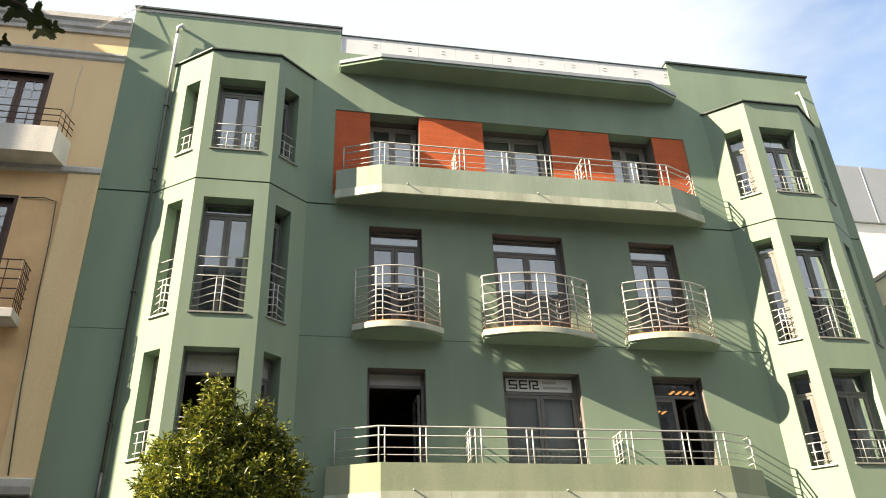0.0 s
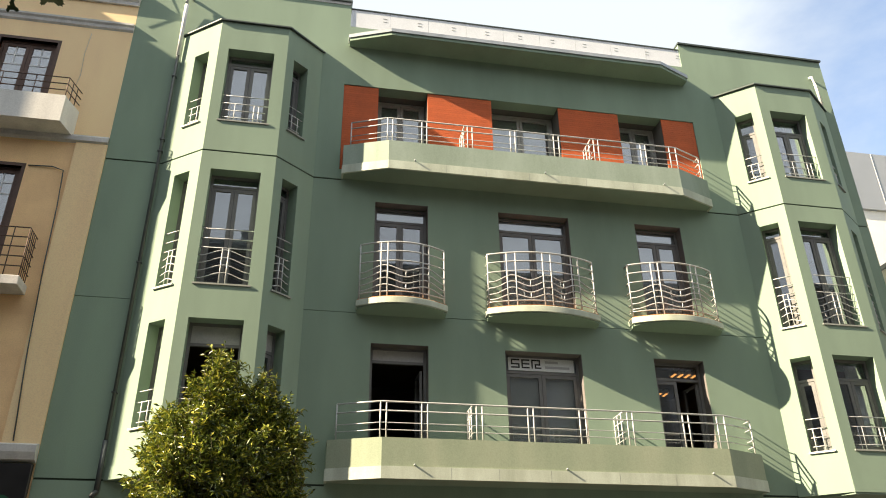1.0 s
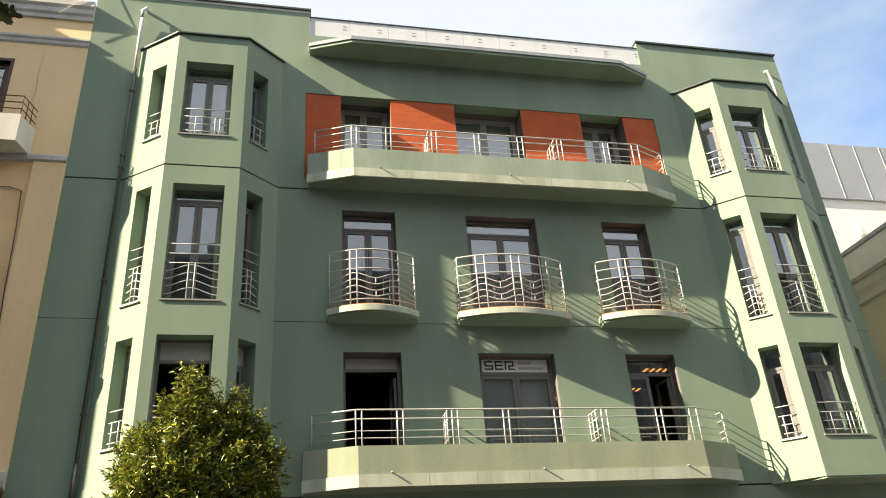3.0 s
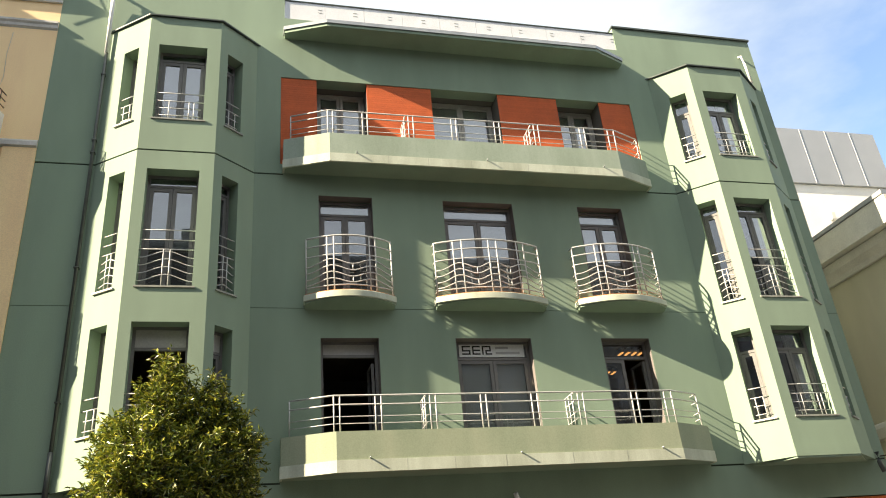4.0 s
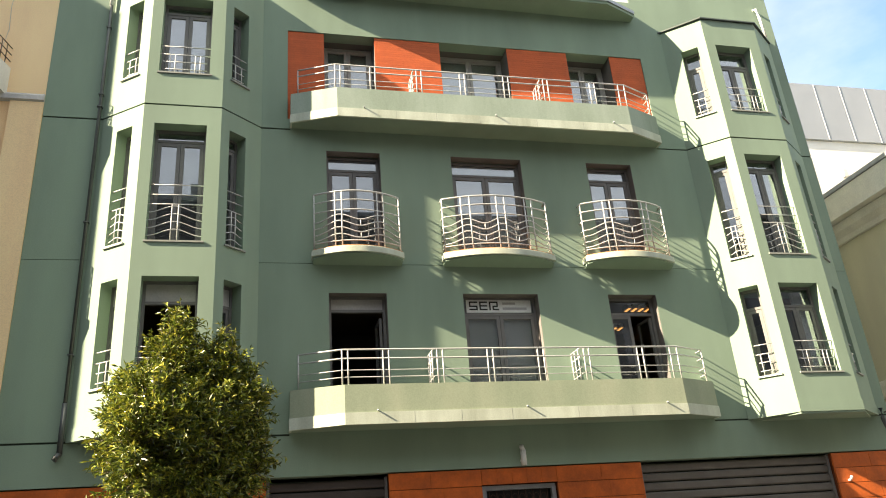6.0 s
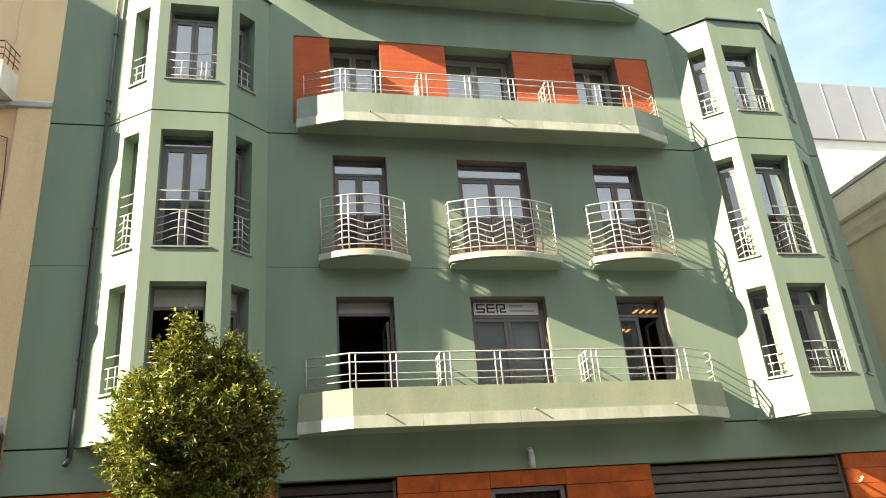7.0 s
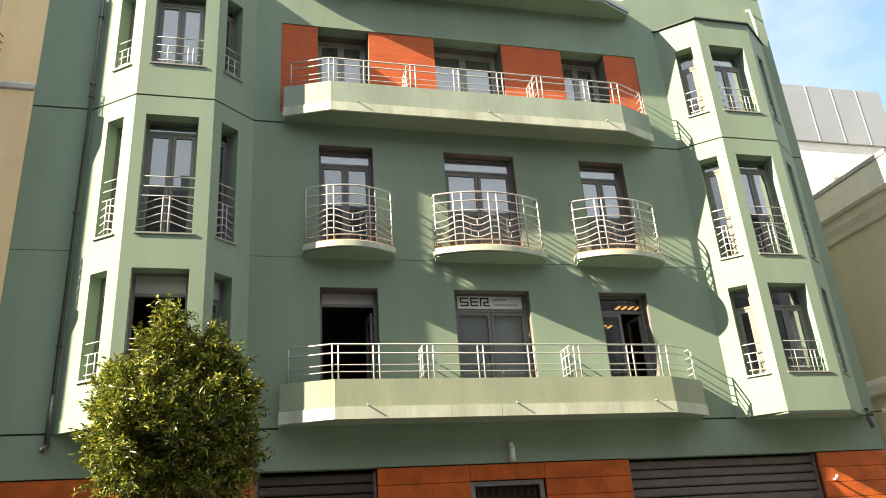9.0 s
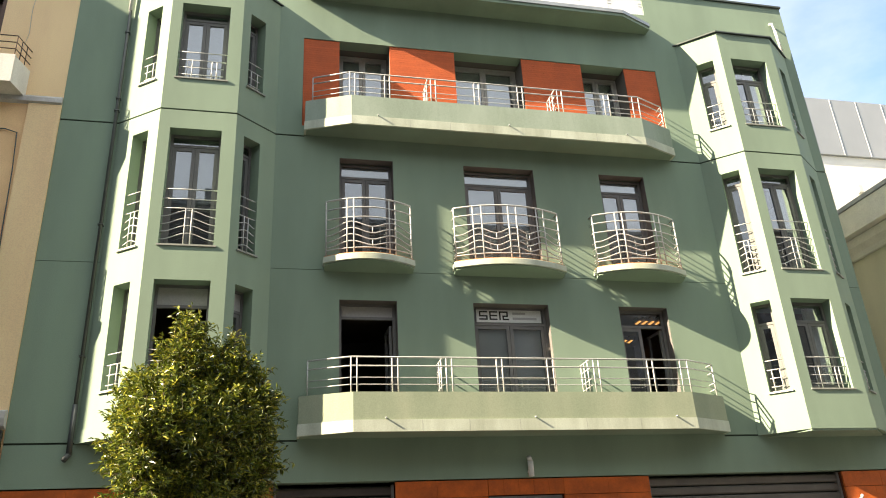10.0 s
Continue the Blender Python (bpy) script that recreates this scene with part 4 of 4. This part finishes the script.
for i, (x0, x1, z0, z1) in enumerate(y_holes[:2]):
    count += 1
    w = window(f"window_{count}", pose(x0, 0.10, z0), x1 - x0, z1 - z0, 0, leaves=2, label="dark brown wooden window with white glazing bars", frame_mat=BROWN)
    part("surround", boxes((-0.07, 0.0, -0.103, 0.02, -0.0, z1 - z0 + 0.07), (x1 - x0, x1 - x0 + 0.07, -0.103, 0.02, 0, z1 - z0 + 0.07), (0, x1 - x0, -0.103, 0.02, z1 - z0, z1 - z0 + 0.07)), BROWN, w)
    hw = (x1 - x0) / 2
    for k in range(2):
        a = 0.12 + k * (hw - 0.055)
        b = a + hw - 0.19
        for z in (z1 - z0 - 0.62, z1 - z0 - 0.36):
            part("glazing_bar", boxes((a, b, 0.022, 0.030, z, z + 0.025)), WHITEBAR, w)
        part("glazing_bar", boxes(((a + b) / 2 - 0.012, (a + b) / 2 + 0.012, 0.020, 0.0302, z1 - z0 - 0.62, z1 - z0 - 0.13)), WHITEBAR, w)


def yellow_balcony(x0, x1, d, z0, z1, rail_h, solid, label):
    bal = thing("balcony", None, label, "balcony", "balconies of the yellow house")
    if solid:
        part("deck", prism(bmesh.new(), [(x0, -0.001), (x0, -d), (x1, -d), (x1 + 0.14, -0.001)], z0, z0 + 0.12), PLASTER, bal)
        part("parapet", prism(bmesh.new(), [(x0, -d + 0.1), (x0, -d), (x1, -d), (x1, -d + 0.1)], z0 + 0.121, z1), PLASTER, bal)
        part("parapet", prism(bmesh.new(), [(x1 - 0.1, -d + 0.101), (x1, -d + 0.101), (x1 + 0.14, -0.002), (x1 + 0.03, -0.002)], z0 + 0.121, z1), PLASTER, bal)
    else:
        part("deck", boxes((x0, x1, -d, -0.001, z0, z1), bevel=0.01), MOULD, bal)
    hs = [rail_h * k / (3 if solid else 5) for k in range(1, 4 if solid else 6)]
    for h in hs:
        bar("rail", [(x0, -d + 0.04, z1 + h), (x1 - 0.03, -d + 0.04, z1 + h), (x1 + (0.11 if solid else -0.03), -0.01, z1 + h)], 0.012, IRON, bal, 6)
    n = 4 if solid else 9
    for k in range(n + 1):
        x = x1 - 0.03 - k * ((x1 - x0) / n)
        bar("post", [(x, -d + 0.04, z1 - 0.01), (x, -d + 0.04, z1 + rail_h)], 0.011, IRON, bal, 6)
    for k in range(1, 3 if solid else 5):
        f = k / (3 if solid else 5)
        x = x1 - 0.03 + f * (0.14 if solid else 0)
        bar("post", [(x, (-d + 0.04) * (1 - f), z1 - 0.01), (x, (-d + 0.04) * (1 - f), z1 + rail_h)], 0.010, IRON, bal, 6)
    return bal


yellow_balcony(-9.0, -6.455, 0.54, 11.41, 12.05, 0.48, True, "white plastered balcony with rusty iron rail on top")
yellow_balcony(-8.9, -6.45, 0.50, 7.80, 7.98, 1.0, False, "grey balcony slab with a rusty iron cage railing")
cable = thing("wall_cable", None, "thin grey cable running down the yellow wall", "cable")
bar("cable", [(-7.0, -0.02, 10.62), (-6.55, -0.035, 10.63), (-6.32, -0.045, 10.55), (-6.27, -0.045, 9.7), (-6.24, -0.045, 8.4), (-6.15, -0.045, 6.6), (-6.03, -0.045, 5.1)], 0.012, PIPE, cable, 6)
cable3 = thing("wall_cable", None, "thin dark cable wandering down the yellow wall", "cable")
bar("cable", [(-6.46, -0.012, 14.2), (-6.50, -0.012, 13.6), (-6.47, -0.012, 13.0), (-6.55, -0.012, 12.5), (-6.62, -0.012, 11.9)], 0.006, MOULD, cable3, 5)
cable2 = thing("wall_cable", None, "thin cable drooping across the top of the green wall", "cable")
bar("cable", [(-6.3, -0.16, 15.2), (-5.8, -0.18, 15.7), (-5.45, -0.05, 16.19), (-5.2, 0.1, 16.22)], 0.008, PLASTER, cable2, 6)
bar("bracket", [(-5.45, 0.05, 16.16), (-5.45, 0.05, 16.3)], 0.012, IRON, cable2, 6)

shop = thing("shop_sign", None, "black shop fascia with white and red panel and green spot", "sign")
part("fascia", boxes((-9.0, Y1 - 0.02, -0.10, -0.005, 3.6, 4.72), bevel=0.01), SIGN_B, shop)
part("plate_frame", boxes((-6.7, -6.12, -0.115, -0.102, 4.30, 4.58)), SIGN, shop)
part("plate", boxes((-6.68, -6.14, -0.119, -0.116, 4.36, 4.56)), INK, shop)
part("plate_strip", boxes((-6.68, -6.14, -0.119, -0.116, 4.32, 4.357)), SIGN_R, shop)
part("writing_bar", boxes((-6.60, -6.40, -0.122, -0.1195, 4.43, 4.50), (-6.36, -6.20, -0.122, -0.1195, 4.43, 4.50)), SIGN, shop, "white bar of writing")
part("writing_bar", boxes((-6.3, -6.08, -0.108, -0.102, 4.12, 4.16)), SIGN, shop, "white bar of writing")
bm = bmesh.new()
bmesh.ops.create_cone(bm, cap_ends=True, segments=28, radius1=0.2, radius2=0.2, depth=0.01, matrix=pose(-6.0, -0.107, 4.0, 90))
part("spot", bm, SIGN_G, shop)

# ---------------------------------------------------------------- houses beside and behind
tall = thing("tall_house", None, "tall rendered house standing forward of the street line", "house")
part("wall", boxes((-24, -12.95, -W_OUT, 11, 0, W_TOP)), STUCCO, tall)
part("roof", boxes((-24.1, -12.95, -W_OUT, 11.1, W_TOP, W_TOP + 0.12)), ROOFING, tall)

A, B = Vector((14.80, -0.15)), Vector((14.62, 6.2))
cm = along(B, A)
cream = thing("cream_house", None, "cream rendered house with a deep moulded cornice", "house")
L = (B - A).length
ob = part("wall", boxes((0, L, 0.0, 9.0, 0, 10.3)), CREAM, cream)
ob.matrix_world = cm
for name, prof, mat in (("cornice", [(0.1, 9.80), (-0.10, 9.80), (-0.16, 9.92), (-0.30, 10.06), (-0.34, 10.28), (0.1, 10.298)], CREAM_D),
                        ("eave_board", [(0.1, 10.302), (-0.58, 10.302), (-0.62, 10.98), (0.1, 11.0)], CREAM_D),
                        ("gutter", [(0.1, 11.002), (-0.60, 10.985), (-0.66, 11.0), (-0.66, 11.11), (-0.52, 11.12), (0.1, 11.14)], ZINC),
                        ("string_course", [(0.0, 5.45), (-0.10, 5.50), (-0.10, 5.75), (-0.05, 5.85), (0.0, 5.9)], CREAM_D)):
    ob = part(name, extrude_x(bmesh.new(), prof, -0.0, L + 0.3), mat, cream)
    ob.matrix_world = cm
back = thing("clad_building", None, "white building topped with grey metal cladding panels", "building")
part("wall", boxes((11.0, 22.3, 6.4, 20, 0, 15.72)), WHITEWALL, back)
for i in range(10):
    a = 11.0 + i * 1.13
    part("cladding_panel", boxes((a + 0.006, a + 1.124, 6.3, 6.5, 15.73, 18.17)), CLAD, back)
for i in range(1, 10):
    a = 11.0 + i * 1.13
    part("seam", boxes((a - 0.007, a + 0.007, 6.285, 6.2995, 15.74, 18.16)), SEAM, back)
part("cladding_core", boxes((11.0, 22.28, 6.51, 18, 15.73, 18.1)), PALE, back)
part("camera_box", boxes((19.0, 19.2, 6.25, 6.39, 14.2, 14.5), bevel=0.02), PLASTER, back)

# added out of view: left block shades the street, pale right one bounces sunlight
for x0, x1, top, face in ((-53, -40, 21.0, STUCCO), (62, 75, 16.0, STUCCO_BOUNCE)):
    end = thing("unseen_end_block", None, "unseen rendered block added at a street end to shape the light", "house", "houses at the street ends")
    part("wall", boxes((x0, x1, -32, 12, 0, top)), face, end)
    part("roof", boxes((x0 - 0.2, x1 + 0.2, -32, 12, top, top + 0.2)), ROOFING, end)
opp = thing("opposite_house", None, "rendered house row across the street", "house")
part("wall", boxes((-40, 40, -32, -22.0, 0, OPP_TOP)), STUCCO, opp)
part("roof", boxes((-40.2, 40.2, -32, -21.7, OPP_TOP, OPP_TOP + 0.25)), ROOFING, opp)
part("chimney", boxes((-4.75, -4.25, -23.2, -22.4, OPP_TOP + 0.25, OPP_TOP + 1.2)), STUCCO, opp)
for r in range(5):
    for c in range(18):
        x = -30 + c * 3.4
        z = 2.0 + r * 3.3
        pane = part("window", boxes((x, x + 1.3, -22.0, -21.97, z, z + 2.0)), FRAME, opp)

# ---------------------------------------------------------------- street tree
def blade(bm, p, d, n, length, width, fold=0.25):
    """One small folded leaf from p along d, facing n."""
    side = d.cross(n).normalized() * (width / 2)
    mid = p + d * length * 0.5 - n * (length * 0.06)
    tip = p + d * length - n * (length * 0.18)
    lift = n * (width * fold)
    a, t = bm.verts.new(p), bm.verts.new(tip)
    l, r = bm.verts.new(mid + side + lift), bm.verts.new(mid - side + lift)
    bm.faces.new((a, r, t))
    bm.faces.new((a, t, l))


def street_tree(base, lobes, clumps, seed):
    rng = random.Random(seed)
    tree = thing("tree", pose(*base), "small evergreen street tree with a dense leafy crown, sunlit yellow-green", "tree")
    bm = bmesh.new()
    trunk = [(0.02 * math.sin(k), 0.02 * math.cos(k * 1.3), k * 0.3) for k in range(10)]
    tube(bm, trunk, [0.10 - 0.005 * k for k in range(10)], 10)
    part("trunk", bm, BARK, tree, smooth=True)
    leaves, core, twigs = bmesh.new(), bmesh.new(), bmesh.new()
    total = sum(l[3] * l[4] for l in lobes)

    def shoot(bm, p, d, ln, count, size):
        for k in range(count):
            q = p + d * (ln * k / count)
            w = Vector((rng.gauss(0, 1), rng.gauss(0, 1), rng.gauss(-0.1, 0.8))).normalized()
            w = (d * 0.75 + w).normalized()
            nrm = w.cross(Vector((rng.gauss(0, 1), rng.gauss(0, 1), rng.gauss(0, 1)))).normalized()
            if nrm.z < 0:
                nrm = -nrm
            blade(bm, q, w, nrm, rng.uniform(0.062, 0.108) * size, rng.uniform(0.019, 0.032) * size)

    for cx, cy, cz, rx, rz in lobes:
        part("limb", tube(bmesh.new(), [(0, 0, 2.2), (cx * 0.5, cy * 0.5, 2.2 + (cz - 2.2) * 0.55), (cx, cy, cz + rz * 0.3)], [0.05, 0.03, 0.012], 7), BARK, tree, smooth=True)
        for _ in range(int(clumps * rx * rz / total) + 4):
            a, b = rng.uniform(0, math.tau), math.acos(rng.uniform(-0.8, 1))
            way = Vector((math.sin(b) * math.cos(a), math.sin(b) * math.sin(a), math.cos(b)))
            f = rng.uniform(0.72, 1.0)
            c = Vector((cx + way.x * rx * f, cy + way.y * rx * f, cz + way.z * rz * f))
            for _s in range(6):
                d = (way * 0.9 + Vector((rng.uniform(-.6, .6), rng.uniform(-.6, .6), rng.uniform(-0.1, 1.0)))).normalized()
                ln = rng.uniform(0.14, 0.30)
                p = c + Vector((rng.gauss(0, 0.045), rng.gauss(0, 0.045), rng.gauss(0, 0.045)))
                tube(twigs, [p - d * 0.15, p + d * ln * 0.9], [0.004, 0.002], 3)
                shoot(leaves, p, d, ln, 13, 1.0)
        for _ in range(int(2600 * rx * rz / total)):
            a, b, f = rng.uniform(0, math.tau), math.acos(rng.uniform(-1, 1)), rng.uniform(0.2, 0.72)
            p = Vector((cx + math.sin(b) * math.cos(a) * rx * f, cy + math.sin(b) * math.sin(a) * rx * f, cz + math.cos(b) * rz * f))
            d = Vector((rng.gauss(0, 1), rng.gauss(0, 1), rng.gauss(0, 1))).normalized()
            shoot(core, p, d, 0.2, 7, 1.25)
    part("twig_mass", twigs, BARK, tree)
    part("inner_crown", core, LEAF, tree, "shaded inner leaves")
    part("crown", leaves, LEAF, tree, "yellow-green narrow leaves in tufts")
    return tree


street_tree((-2.20, -4.0, 0.0),
            [(-0.05, 0.0, 3.70, 0.72, 0.92), (-0.12, 0.02, 4.42, 0.34, 0.50), (0.42, 0.05, 4.25, 0.32, 0.42), (-0.46, -0.1, 4.10, 0.36, 0.42), (0.62, 0.0, 3.85, 0.26, 0.50),
             (-0.60, 0.0, 3.70, 0.28, 0.50), (-0.36, -0.46, 3.60, 0.46, 0.78), (0.0, 0.05, 3.15, 0.68, 0.80), (0.58, 0.28, 3.30, 0.30, 0.50),
             (-0.16, 0.0, 4.96, 0.09, 0.30), (-0.16, 0.0, 5.14, 0.04, 0.20), (-0.34, -0.05, 4.80, 0.08, 0.20), (0.22, 0.05, 4.80, 0.08, 0.26), (0.47, 0.0, 4.72, 0.08, 0.28), (0.70, 0.0, 4.42, 0.09, 0.24),
             (-0.76, 0.0, 4.42, 0.08, 0.22), (-0.86, -0.1, 4.05, 0.08, 0.22), (0.84, 0.0, 4.12, 0.08, 0.24), (-0.88, 0.0, 3.60, 0.08, 0.22), (0.90, 0.1, 3.55, 0.08, 0.22)], 600, 5)

# a broad-leaved tree beside the viewer, of which one branch tip hangs into view
plane = thing("tree", pose(-6.2, -12.6, 0), "broad-leaved street tree with a dark overhanging branch tip", "tree")
part("trunk", tube(bmesh.new(), [(0, 0, 0), (0.03, 0, 1.5), (0.0, 0.05, 3.0), (0.1, 0.1, 4.4)], [0.16, 0.14, 0.12, 0.09], 12), BARK, plane, smooth=True)
TIP = Vector((-2.50, -11.68, 4.36)) - Vector((-6.2, -12.6, 0))
part("limb", tube(bmesh.new(), [(0.05, 0.05, 3.6), (1.2, 0.25, 4.35), (2.4, 0.6, 4.60), (3.2, 0.8, 4.55), tuple(TIP + Vector((-0.12, -0.03, 0.06)))], [0.07, 0.045, 0.025, 0.012, 0.005], 8), BARK, plane, smooth=True)


def broad_leaf(bm, p, d, n, size):
    """A five-lobed, toothed leaf: a slightly cupped fan about its base."""
    side = d.cross(n).normalized()
    rim = []
    for k in range(61):
        a = (k / 60 - 0.5) * math.radians(290)
        lobe = max(0.0, math.cos(a * 3.7)) ** 0.8
        rad = size * (0.46 + 0.44 * lobe) * (1 - 0.13 * abs(a)) * (1.0 + 0.07 * (1 if k % 2 else -1))
        rim.append(bm.verts.new(p + d * (rad * math.cos(a) + size * 0.3) + side * rad * math.sin(a) - n * (0.16 * rad * abs(math.sin(a)))))
    c = bm.verts.new(p + d * size * 0.3)
    for x, y in zip(rim, rim[1:]):
        bm.faces.new((c, x, y))


rng = random.Random(3)
bm = bmesh.new()
for k in range(60):
    f = rng.uniform(0.05, 0.72)
    p = Vector((0.6, 0.2, 4.2)).lerp(TIP, f) + Vector((rng.uniform(-.4, .2), rng.uniform(-.4, .4), rng.uniform(0.25, .9)))
    d = Vector((rng.uniform(0.2, 1), rng.uniform(-.5, .5), rng.uniform(-.7, -.1))).normalized()
    n = d.cross(Vector((rng.uniform(-.3, .3), 1, rng.uniform(-.6, .6)))).normalized()
    broad_leaf(bm, p, d, n, rng.uniform(0.08, 0.13))
for k, (x, z, size, dip) in enumerate(((-2.76, 4.49, 0.115, -0.45), (-2.70, 4.46, 0.12, -0.62), (-2.62, 4.43, 0.105, -0.50), (-2.575, 4.38, 0.085, -0.70), (-2.535, 4.40, 0.06, -0.25), (-2.73, 4.32, 0.05, -0.6))):
    d = Vector((1.0, 0.15, dip)).normalized()
    n = Vector((0.29 + 0.25 * math.sin(k * 2.1), -0.70, -0.65 + 0.25 * math.cos(k * 1.7))).normalized()
    n = (n - d * n.dot(d)).normalized()
    broad_leaf(bm, Vector((x, -11.70 + 0.02 * k, z)) - Vector((-6.2, -12.6, 0)), d, n, size)
part("crown", bm, LEAF_B, plane, "dark lobed leaves")
